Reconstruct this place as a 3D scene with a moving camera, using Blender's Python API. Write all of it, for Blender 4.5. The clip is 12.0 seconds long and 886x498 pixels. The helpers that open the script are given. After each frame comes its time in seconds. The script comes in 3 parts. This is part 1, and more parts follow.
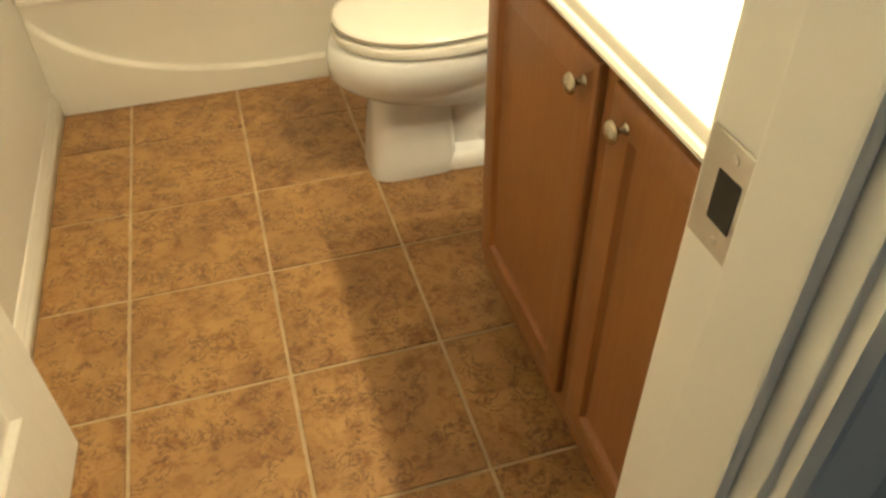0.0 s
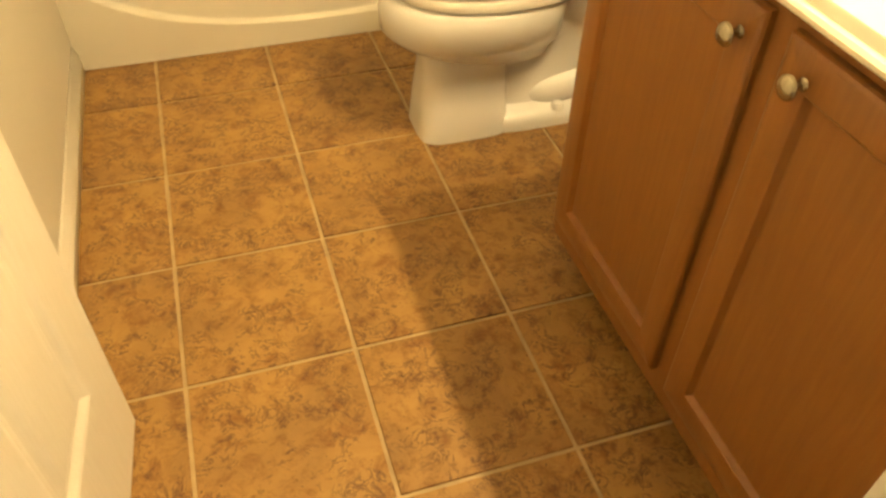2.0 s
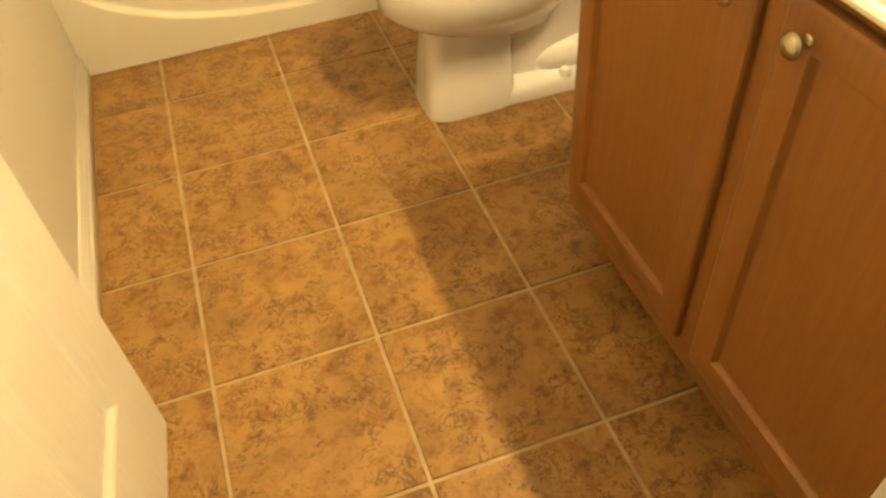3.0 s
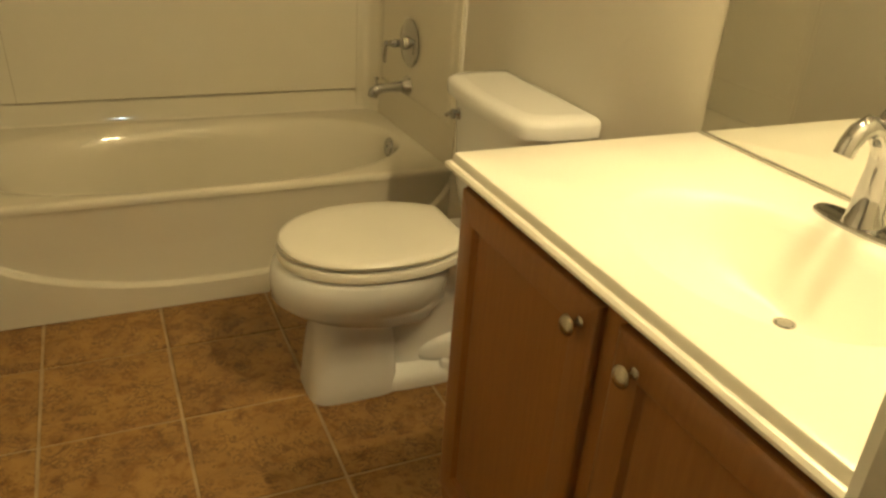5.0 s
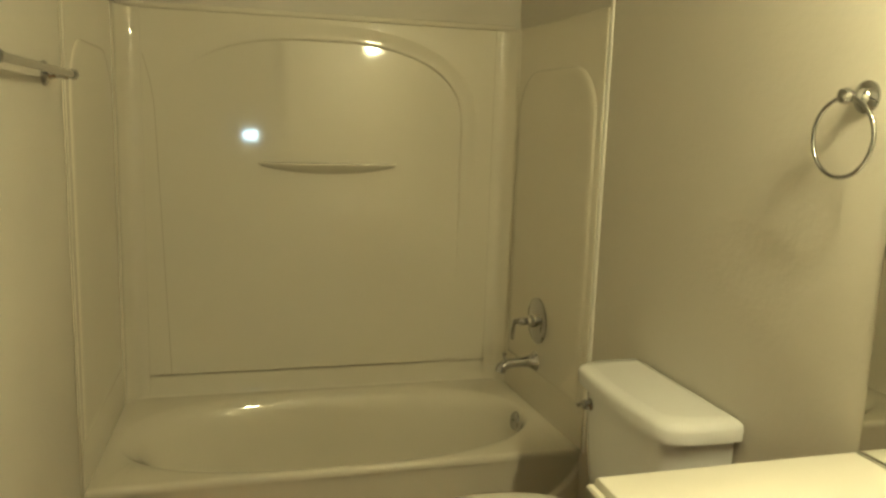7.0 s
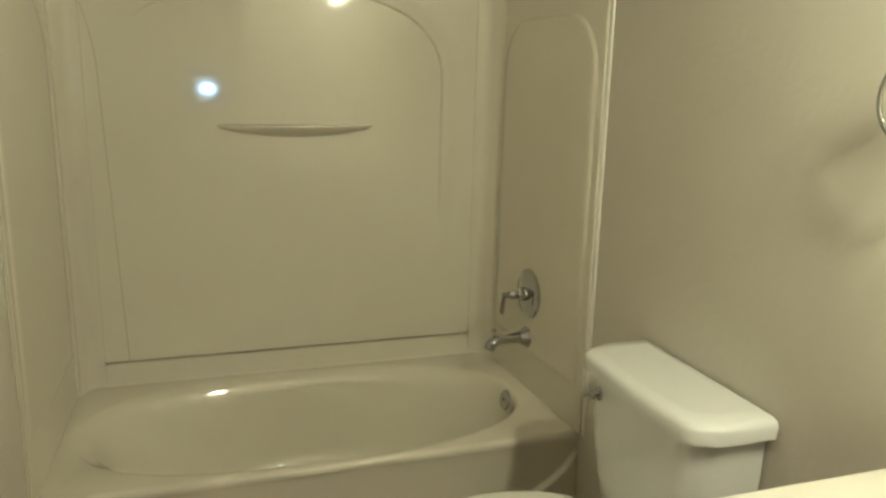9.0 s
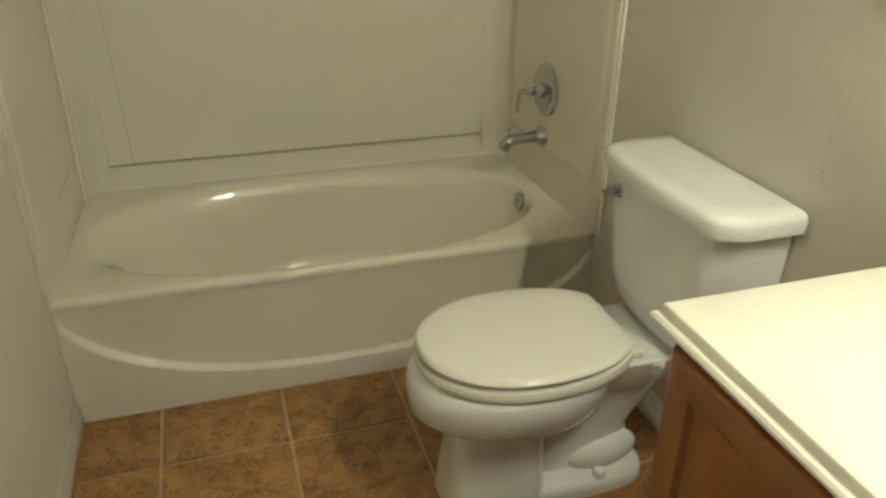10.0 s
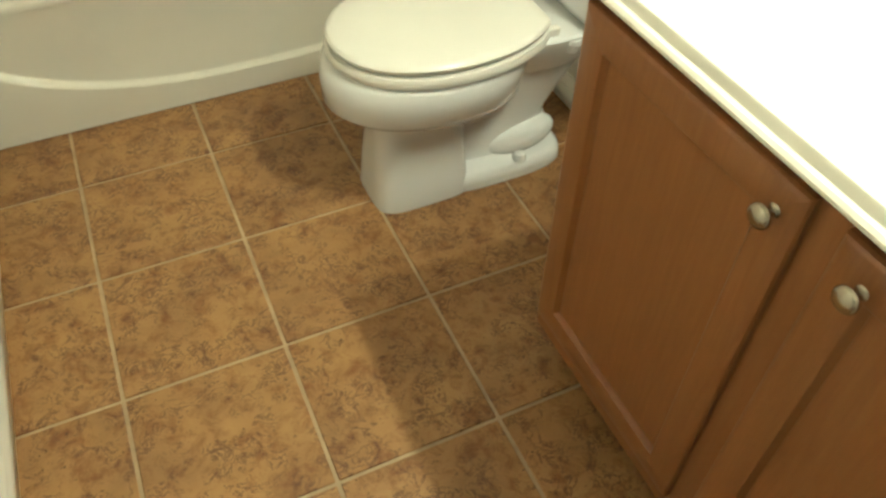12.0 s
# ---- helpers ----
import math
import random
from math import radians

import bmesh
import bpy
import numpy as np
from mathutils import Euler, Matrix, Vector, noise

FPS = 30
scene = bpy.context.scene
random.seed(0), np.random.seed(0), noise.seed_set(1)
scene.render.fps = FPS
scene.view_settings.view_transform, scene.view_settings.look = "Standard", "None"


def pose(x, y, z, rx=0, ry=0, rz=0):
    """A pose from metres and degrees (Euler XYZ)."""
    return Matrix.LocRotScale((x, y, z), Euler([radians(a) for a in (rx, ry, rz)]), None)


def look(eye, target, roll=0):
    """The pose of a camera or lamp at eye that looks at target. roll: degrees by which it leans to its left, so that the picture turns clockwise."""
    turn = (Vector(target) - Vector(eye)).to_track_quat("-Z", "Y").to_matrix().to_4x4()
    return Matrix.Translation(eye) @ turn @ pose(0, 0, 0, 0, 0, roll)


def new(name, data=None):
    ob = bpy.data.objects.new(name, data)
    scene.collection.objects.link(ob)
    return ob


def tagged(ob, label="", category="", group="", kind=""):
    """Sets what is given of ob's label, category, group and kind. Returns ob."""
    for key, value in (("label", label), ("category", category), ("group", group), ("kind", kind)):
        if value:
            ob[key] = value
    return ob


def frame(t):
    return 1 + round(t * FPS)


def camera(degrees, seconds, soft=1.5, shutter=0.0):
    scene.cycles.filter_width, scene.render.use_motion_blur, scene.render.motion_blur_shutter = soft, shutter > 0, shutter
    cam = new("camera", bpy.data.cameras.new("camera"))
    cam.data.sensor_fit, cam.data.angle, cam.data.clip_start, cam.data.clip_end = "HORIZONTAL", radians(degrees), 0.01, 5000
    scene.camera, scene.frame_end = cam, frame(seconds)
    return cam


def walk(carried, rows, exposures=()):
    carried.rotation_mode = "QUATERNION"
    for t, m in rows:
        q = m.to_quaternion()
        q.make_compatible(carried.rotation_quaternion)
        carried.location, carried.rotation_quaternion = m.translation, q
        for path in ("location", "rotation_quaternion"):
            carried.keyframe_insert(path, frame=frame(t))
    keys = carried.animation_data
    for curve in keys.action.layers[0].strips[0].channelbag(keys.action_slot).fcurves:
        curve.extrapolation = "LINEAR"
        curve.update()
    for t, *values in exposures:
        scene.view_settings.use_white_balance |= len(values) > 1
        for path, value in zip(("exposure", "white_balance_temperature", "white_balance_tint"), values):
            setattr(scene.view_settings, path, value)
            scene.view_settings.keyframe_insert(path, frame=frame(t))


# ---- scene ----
cam = camera(60.0, 12.0, 2.6)

PATH = [
    (0, (0.569, -2.335, 1.278), (0.984, -0.898, -0.05), -0.8),
    (0.5, (0.446, -2.28, 1.26), (1.008, -0.859, -0.031), 4.7),
    (1, (0.434, -2.219, 1.224), (0.949, -0.81, -0.1), 4.8),
    (1.5, (0.401, -2.217, 1.216), (0.906, -0.833, -0.137), 4.5),
    (2, (0.402, -2.212, 1.214), (0.857, -0.848, -0.175), 1.3),
    (2.5, (0.416, -2.205, 1.215), (0.809, -0.862, -0.214), -2.6),
    (2.7, (0.437, -2.192, 1.217), (0.789, -0.866, -0.238), -4.9),
    (4.3, (0.412, -2.245, 1.3), (1.014, -0.739, 0.14), -0.9),
    (4.5, (0.412, -2.252, 1.314), (1.08, -0.719, 0.231), 0.7),
    (5, (0.454, -2.233, 1.299), (1.222, -0.614, 0.411), 4.1),
    (5.5, (0.456, -2.228, 1.327), (1.252, -0.535, 0.617), 4.8),
    (6, (0.439, -2.231, 1.375), (1.179, -0.457, 0.823), 4.0),
    (6.5, (0.414, -2.234, 1.42), (1.059, -0.386, 1.006), 3.0),
    (7, (0.413, -2.2, 1.446), (0.941, -0.299, 1.117), 1.9),
    (7.2, (0.439, -2.191, 1.459), (0.896, -0.268, 1.149), 1.4),
    (8.8, (0.415, -1.984, 1.5), (1.05, -0.116, 1.172), 1.0),
    (9, (0.417, -1.944, 1.465), (1.031, -0.095, 1.013), 1.4),
    (9.5, (0.429, -1.869, 1.408), (1.008, -0.1, 0.676), 1.8),
    (9.8, (0.427, -1.874, 1.416), (0.984, -0.153, 0.563), 1.2),
    (10, (0.439, -1.868, 1.4), (0.982, -0.173, 0.487), 0.8),
    (10.3, (0.441, -1.864, 1.385), (0.97, -0.219, 0.378), 0.4),
    (10.5, (0.451, -1.858, 1.367), (0.962, -0.245, 0.302), 0.3),
    (11, (0.457, -1.862, 1.341), (0.928, -0.363, 0.104), -0.4),
    (11.5, (0.435, -1.865, 1.328), (0.928, -0.529, -0.077), 0.6),
    (12, (0.445, -1.892, 1.329), (1.018, -0.67, -0.147), 0.9),
]

# exposure and white balance drift as the carried camera adapts to the warm lamp light
EXPOSURES = [(0.0, 0.42, 5500, 5), (0.6, 0.19, 6900, 13), (1.5, 0.46, 7700, 12), (2.0, 0.66, 7500, 6), (2.7, 0.68, 7500, 5), (4.3, 0.3, 6800, 6), (5.0, -0.6, 6700, 0),
             (6.0, -1.12, 6300, -5), (7.2, -0.74, 5700, -12), (8.8, -0.55, 4850, -6), (10.5, -0.5, 4650, 0), (11.2, -0.3, 4600, 0), (12.0, 0.3, 4500, -6)]
walk(cam, [(t, look(eye, target, roll)) for t, eye, target, roll in PATH], EXPOSURES)

# ---- world and lamps ----
world = bpy.data.worlds.new("daylight")
scene.world = world
world.use_nodes = True
wn = world.node_tree
sky = wn.nodes.new("ShaderNodeTexSky")
sky.sky_type = "NISHITA"
sky.sun_disc = False
sky.sun_elevation = radians(35)
sky.sun_rotation = radians(200)
wn.links.new(sky.outputs[0], wn.nodes["Background"].inputs[0])
wn.nodes["Background"].inputs[1].default_value = 0.15
# daylight in the opening of the hall window
day = new("hall_daylight", bpy.data.lights.new("hall_daylight", "AREA"))
day.data.shape = "RECTANGLE"
day.data.size, day.data.size_y = 0.17, 0.10
day.data.energy = 7.0
day.data.color = (0.64, 0.84, 1.0)
day.matrix_world = look((0.67, -7.58, 1.16), (0.67, 0, 1.16))
SHADE_STRENGTH, BULB_STRENGTH = 200.0, 2400.0
LAMP_COLOUR = (1.0, 0.74, 0.40, 1.0)

# ---- plan, in metres ----
ROOM_W = 1.524            # between the side walls, the length of the bathtub
TUB_BACK = 0.76           # rear wall
DOOR_WALL = -2.045        # room face of the wall with the door
HALL_WALL = -2.160        # its hall face
CEIL = 2.60
JAMB_L, JAMB_R = 0.041, 0.804
DOOR_H = 2.04
TOILET_Y = -0.543


# ---- materials ----
def mat(name, colour, rough=0.5, metal=0.0, coat=0.0, spec=0.5):
    m = bpy.data.materials.new(name)
    m.use_nodes = True
    b = m.node_tree.nodes["Principled BSDF"]
    b.inputs["Base Color"].default_value = (*colour, 1)
    b.inputs["Roughness"].default_value = rough
    b.inputs["Metallic"].default_value = metal
    b.inputs["Coat Weight"].default_value = coat
    b.inputs["Specular IOR Level"].default_value = spec
    return m, m.node_tree, b


def noise_node(nt, scale, detail=4.0, vec=None, rough=0.5, distort=0.0):
    n = nt.nodes.new("ShaderNodeTexNoise")
    n.inputs["Scale"].default_value = scale
    n.inputs["Detail"].default_value = detail
    n.inputs["Roughness"].default_value = rough
    n.inputs["Distortion"].default_value = distort
    if vec is not None:
        nt.links.new(vec, n.inputs["Vector"])
    return n


def ramp(nt, fac, stops):
    r = nt.nodes.new("ShaderNodeValToRGB")
    e = r.color_ramp.elements
    e[0].position, e[0].color = stops[0][0], (*stops[0][1], 1)
    e[1].position, e[1].color = stops[-1][0], (*stops[-1][1], 1)
    for p, c in stops[1:-1]:
        x = e.new(p)
        x.color = (*c, 1)
    nt.links.new(fac, r.inputs[0])
    return r


def mix(nt, fac, a, b, how="MIX"):
    n = nt.nodes.new("ShaderNodeMix")
    n.data_type = "RGBA"
    n.blend_type = how
    for sock, v in ((n.inputs[0], fac), (n.inputs[6], a), (n.inputs[7], b)):
        if isinstance(v, bpy.types.NodeSocket):
            nt.links.new(v, sock)
        elif isinstance(v, tuple):
            sock.default_value = (*v, 1)
        else:
            sock.default_value = v
    return n.outputs[2]


def bump(nt, b, height, strength, dist=0.002):
    n = nt.nodes.new("ShaderNodeBump")
    n.inputs["Strength"].default_value = strength
    n.inputs["Distance"].default_value = dist
    nt.links.new(height, n.inputs["Height"])
    nt.links.new(n.outputs[0], b.inputs["Normal"])


def world_pos(nt, scale=(1, 1, 1)):
    g = nt.nodes.new("ShaderNodeNewGeometry")
    m = nt.nodes.new("ShaderNodeMapping")
    m.inputs["Scale"].default_value = scale
    nt.links.new(g.outputs["Position"], m.inputs[0])
    return m.outputs[0]


def varied(name, colour, rough, scale=3.0, amount=0.06, bump_scale=0, bump_strength=0.1, dist=0.001, **kw):
    """A plain finish with a slow drift of tone, and fine relief where asked."""
    m, nt, b = mat(name, colour, rough, **kw)
    p = world_pos(nt)
    n = noise_node(nt, scale, 5, p)
    lo = tuple(c * (1 - amount) for c in colour)
    hi = tuple(min(1, c * (1 + amount)) for c in colour)
    r = ramp(nt, n.outputs[0], [(0.3, lo), (0.7, hi)])
    nt.links.new(r.outputs[0], b.inputs["Base Color"])
    if bump_scale:
        f = noise_node(nt, bump_scale, 3, p)
        bump(nt, b, f.outputs[0], bump_strength, dist)
    return m


M_WALL = varied("wall_paint", (0.61, 0.58, 0.51), 0.5, 2.0, 0.03, 55, 0.42, 0.003)
M_CEIL = varied("ceiling_paint", (0.66, 0.64, 0.59), 0.7, 2.0, 0.03, 60, 0.5, 0.004)
M_TRIM = varied("trim_paint", (0.80, 0.78, 0.72), 0.35, 4.0, 0.03, 25, 0.1, 0.001)
M_ACRYLIC = varied("bath_acrylic", (0.69, 0.655, 0.56), 0.06, 2.0, 0.02, 5, 0.05, 0.004, coat=0.3)
M_PORCELAIN = varied("porcelain", (0.77, 0.775, 0.77), 0.07, 3.0, 0.015, 5, 0.03, 0.002, coat=0.5)
M_SEAT = varied("seat_plastic", (0.78, 0.76, 0.70), 0.16, 3.0, 0.02, 30, 0.03)
M_MARBLE = varied("cultured_marble", (0.84, 0.81, 0.72), 0.30, 5.0, 0.03, 4, 0.03, 0.002, coat=0.12)
M_CAULK = varied("caulk", (0.82, 0.80, 0.74), 0.4, 8.0, 0.05)
M_GROUT = varied("grout", (0.45, 0.345, 0.205), 0.9, 14.0, 0.18, 300, 0.5, 0.001)
M_CARPET = varied("hall_floor_covering", (0.30, 0.25, 0.19), 0.95, 9.0, 0.2, 400, 0.8, 0.004)
M_SEAM = varied("seam_shadow_gap", (0.44, 0.40, 0.32), 0.8, 9.0, 0.1)
M_CHROME, _nt, _b = mat("chrome", (0.49, 0.49, 0.495), 0.035, 1.0)
M_NICKEL, _nt, _b = mat("brushed_nickel", (0.47, 0.42, 0.32), 0.26, 1.0)
_n = noise_node(_nt, 120, 3, world_pos(_nt, (1, 1, 6)))
bump(_nt, _b, _n.outputs[0], 0.08, 0.0006)
M_STEEL = varied("strike_steel", (0.55, 0.53, 0.48), 0.35, 30, 0.12, metal=1.0)
# near-black standing in for the shade inside the latch opening
M_DARK = varied("dark_hole_shade", (0.03, 0.025, 0.02), 0.8, 20, 0.2)
M_BRAID = varied("braided_hose", (0.5, 0.5, 0.48), 0.4, 200, 0.3, 500, 0.6, 0.001, metal=0.8)
M_MIRROR, _nt, _b = mat("mirror_silver", (0.86, 0.87, 0.83), 0.01, 1.0)
M_GLASS, _nt, _b = mat("window_glass", (0.9, 0.95, 0.95), 0.02)
_b.inputs["Transmission Weight"].default_value = 1.0


def lamp_material(name, strength):
    m, nt, b = mat(name, (0.9, 0.88, 0.82), 0.4)
    b.inputs["Emission Color"].default_value = LAMP_COLOUR
    b.inputs["Emission Strength"].default_value = strength
    return m


M_SHADE = lamp_material("lit_frosted_glass", SHADE_STRENGTH)
M_BULB = lamp_material("lit_bulb", BULB_STRENGTH)


def door_material():
    """White door skin with pressed wood grain running up the leaf."""
    m, nt, b = mat("door_paint", (0.78, 0.76, 0.69), 0.38)
    tc = nt.nodes.new("ShaderNodeTexCoord")
    mp = nt.nodes.new("ShaderNodeMapping")
    mp.inputs["Scale"].default_value = (14, 14, 0.9)
    nt.links.new(tc.outputs["Object"], mp.inputs[0])
    n = noise_node(nt, 14, 6, mp.outputs[0], 0.6, 0.6)
    r = ramp(nt, n.outputs[0], [(0.3, (0.75, 0.73, 0.66)), (0.7, (0.80, 0.78, 0.72))])
    nt.links.new(r.outputs[0], b.inputs["Base Color"])
    bump(nt, b, n.outputs[0], 0.35, 0.0012)
    return m


M_DOOR = door_material()


def wood_material():
    m, nt, b = mat("stained_maple", (0.3, 0.12, 0.04), 0.38, coat=0.15)
    b.inputs["Coat Roughness"].default_value = 0.25
    p = world_pos(nt, (9, 9, 0.7))
    grain = noise_node(nt, 9, 8, p, 0.65, 0.8)
    slow = noise_node(nt, 2.2, 3, world_pos(nt, (1, 1, 0.5)))
    r = ramp(nt, grain.outputs[0], [(0.25, (0.226, 0.092, 0.022)), (0.5, (0.258, 0.109, 0.027)), (0.75, (0.290, 0.127, 0.033))])
    s = ramp(nt, slow.outputs[0], [(0.3, (0.86, 0.84, 0.82)), (0.7, (1.08, 1.06, 1.04))])
    c = mix(nt, 1.0, r.outputs[0], s.outputs[0], "MULTIPLY")
    nt.links.new(c, b.inputs["Base Color"])
    bump(nt, b, grain.outputs[0], 0.12, 0.0006)
    return m


M_WOOD = wood_material()


def tile_material():
    """Mottled brown ceramic: cloudy ochre ground, dark veined smudges and pits, each tile drawn from another place of the pattern."""
    m, nt, b = mat("ceramic_tile", (0.3, 0.17, 0.07), 0.42)
    info = nt.nodes.new("ShaderNodeObjectInfo")
    comb = nt.nodes.new("ShaderNodeVectorMath")
    comb.operation = "MULTIPLY_ADD"
    nt.links.new(info.outputs["Random"], comb.inputs[0])
    comb.inputs[1].default_value = (37.0, 91.0, 13.0)
    nt.links.new(world_pos(nt), comb.inputs[2])
    p = comb.outputs[0]
    cloud = noise_node(nt, 6, 6, p, 0.62, 0.5)
    base = ramp(nt, cloud.outputs[0], [(0.28, (0.250, 0.136, 0.047)), (0.5, (0.355, 0.199, 0.065)), (0.72, (0.435, 0.258, 0.088))])
    smear = noise_node(nt, 22, 8, p, 0.74, 0.45)
    smears = ramp(nt, smear.outputs[0], [(0.36, (0.62, 0.50, 0.44)), (0.52, (1, 1, 1))])
    c0 = mix(nt, 1.0, base.outputs[0], smears.outputs[0], "MULTIPLY")
    vein = noise_node(nt, 27, 5, p, 0.62, 1.6)
    veins = ramp(nt, vein.outputs[0], [(0.455, (1, 1, 1)), (0.492, (0.18, 0.18, 0.18)), (0.508, (0.18, 0.18, 0.18)), (0.545, (1, 1, 1))])
    patch = noise_node(nt, 15, 4, p, 0.65, 0.6)
    patches = ramp(nt, patch.outputs[0], [(0.43, (0, 0, 0)), (0.535, (1, 1, 1))])
    keep = mix(nt, 1.0, veins.outputs[0], patches.outputs[0], "LIGHTEN")
    c = mix(nt, keep, (0.105, 0.048, 0.024), c0)
    pit = noise_node(nt, 120, 2, p, 0.5)
    pits = ramp(nt, pit.outputs[0], [(0.25, (0.0, 0.0, 0.0)), (0.30, (1, 1, 1))])
    c2 = mix(nt, pits.outputs[0], (0.06, 0.03, 0.015), c)
    nt.links.new(c2, b.inputs["Base Color"])
    rr = ramp(nt, vein.outputs[0], [(0.3, (0.6, 0.6, 0.6)), (0.7, (0.38, 0.38, 0.38))])
    nt.links.new(rr.outputs[0], b.inputs["Roughness"])
    bump(nt, b, vein.outputs[0], 0.18, 0.0015)
    return m


M_TILE = tile_material()


# ---- mesh helpers ----
def mesh_from(name, bm, material, smooth_angle=35):
    bmesh.ops.recalc_face_normals(bm, faces=bm.faces)
    me = bpy.data.meshes.new(name)
    bm.to_mesh(me)
    bm.free()
    me.materials.append(material)
    flags = [poly.use_smooth for poly in me.polygons]
    me.set_sharp_from_angle(angle=radians(smooth_angle))
    me.polygons.foreach_set("use_smooth", flags)
    return me


def part(name, bm, material, parent=None, label="", angle=35):
    ob = new(name, mesh_from(name, bm, material, angle))
    if parent is not None:
        ob.parent = parent
    if label:
        tagged(ob, label)
    return ob


def empty(name, at=(0, 0, 0), label="", category="", group="", kind=""):
    ob = new(name)
    ob.location = at
    ob.empty_display_size = 0.1
    return tagged(ob, label, category, group, kind)


def box(x0, x1, y0, y1, z0, z1, bevel=0.0, segs=2, bm=None):
    """A block between two corners, its edges rounded; adds to bm where given."""
    one = bmesh.new()
    bmesh.ops.create_cube(one, size=1)
    for v in one.verts:
        v.co = Vector((x0 + (v.co.x + 0.5) * (x1 - x0), y0 + (v.co.y + 0.5) * (y1 - y0), z0 + (v.co.z + 0.5) * (z1 - z0)))
    if bevel:
        bmesh.ops.bevel(one, geom=list(one.edges), offset=bevel, segments=segs, profile=0.5, affect="EDGES", clamp_overlap=True)
    one.normal_update()
    for f in one.faces:
        f.smooth = max(abs(f.normal.x), abs(f.normal.y), abs(f.normal.z)) < 0.9999
    if bm is None:
        return one
    return merged(bm, one)


def merged(bm, other):
    me = bpy.data.meshes.new("tmp")
    other.to_mesh(me)
    other.free()
    bm.from_mesh(me)
    bpy.data.meshes.remove(me)
    return bm


def loft(rings, cap_start=True, cap_end=True, bm=None, closed=True):
    """Skin over rings of points of equal count."""
    bm = bm or bmesh.new()
    vs = [[bm.verts.new(p) for p in r] for r in rings]
    n = len(vs[0])
    for a, b in zip(vs, vs[1:]):
        for i in range(n if closed else n - 1):
            j = (i + 1) % n
            bm.faces.new((a[i], a[j], b[j], b[i])).smooth = True
    if closed and cap_start:
        bm.faces.new(vs[0][::-1])
    if closed and cap_end:
        bm.faces.new(vs[-1])
    return bm


def oval(cx, cy, z, ax, ay, power=2.0, n=64, ax_back=None):
    """A superellipse ring; ax_back gives the half towards +x a length of its own."""
    out = []
    for i in range(n):
        t = 2 * math.pi * i / n
        c, s = math.cos(t), math.sin(t)
        a = ax_back if (ax_back is not None and c > 0) else ax
        out.append((cx + a * math.copysign(abs(c) ** (2 / power), c), cy + ay * math.copysign(abs(s) ** (2 / power), s), z))
    return out


def tube(path, radius, n=16, bm=None, caps=True):
    """A round bar along points; radius may be a list."""
    pts = [Vector(p) for p in path]
    rings = []
    up = None
    for i, p in enumerate(pts):
        d = (pts[min(i + 1, len(pts) - 1)] - pts[max(i - 1, 0)]).normalized()
        if up is None:
            up = Vector((0, 0, 1)) if abs(d.z) < 0.9 else Vector((0, 1, 0))
        side = d.cross(up).normalized()
        up = side.cross(d).normalized()
        r = radius[i] if isinstance(radius, (list, tuple)) else radius
        rings.append([p + side * (r * math.cos(2 * math.pi * k / n)) + up * (r * math.sin(2 * math.pi * k / n)) for k in range(n)])
    return loft(rings, caps, caps, bm)


def lathe(profile, origin, axis, n=32, bm=None):
    """Turns (radius, along) pairs round an axis."""
    a = Vector(axis).normalized()
    u = a.orthogonal().normalized()
    w = a.cross(u)
    o = Vector(origin)
    rings = [[o + a * d + (u * math.cos(2 * math.pi * k / n) + w * math.sin(2 * math.pi * k / n)) * max(r, 1e-4) for k in range(n)] for r, d in profile]
    return loft(rings, True, True, bm)


def arc(cx, cy, r, a0, a1, n):
    return [(cx + r * math.cos(radians(a0 + (a1 - a0) * k / n)), cy + r * math.sin(radians(a0 + (a1 - a0) * k / n))) for k in range(n + 1)]


def structure(name, bm, material, label="", angle=35):
    return tagged(part(name, bm, material, None, "", angle), label, name.split("_")[0], "", "structure")


# ---- the shell of the room ----
floor = structure("floor", box(0, ROOM_W, HALL_WALL, 0.03, -0.06, -0.004), M_GROUT, "bathroom floor of brown ceramic tiles in light grout")
structure("wall_left", box(-0.1, 0, HALL_WALL, TUB_BACK, -0.06, CEIL), M_WALL, "painted textured plasterboard wall beside the door")
structure("wall_right", box(ROOM_W, ROOM_W + 0.1, HALL_WALL, TUB_BACK, -0.06, CEIL), M_WALL, "painted textured plasterboard wall behind toilet and vanity")
structure("wall_rear", box(-0.1, ROOM_W + 0.1, TUB_BACK, TUB_BACK + 0.1, -0.06, CEIL), M_WALL, "painted wall behind the bathtub surround")
structure("ceiling", box(-0.1, ROOM_W + 0.1, HALL_WALL, TUB_BACK + 0.1, CEIL, CEIL + 0.1), M_CEIL, "white textured bathroom ceiling")
wd = box(-0.002, JAMB_L - 0.018, HALL_WALL, DOOR_WALL, -0.06, CEIL)
box(JAMB_R + 0.018, ROOM_W, HALL_WALL, DOOR_WALL, -0.06, CEIL, bm=wd)
box(JAMB_L - 0.018, JAMB_R + 0.018, HALL_WALL, DOOR_WALL, DOOR_H + 0.018, CEIL, bm=wd)
structure("wall_door", wd, M_WALL, "painted partition wall with the doorway")

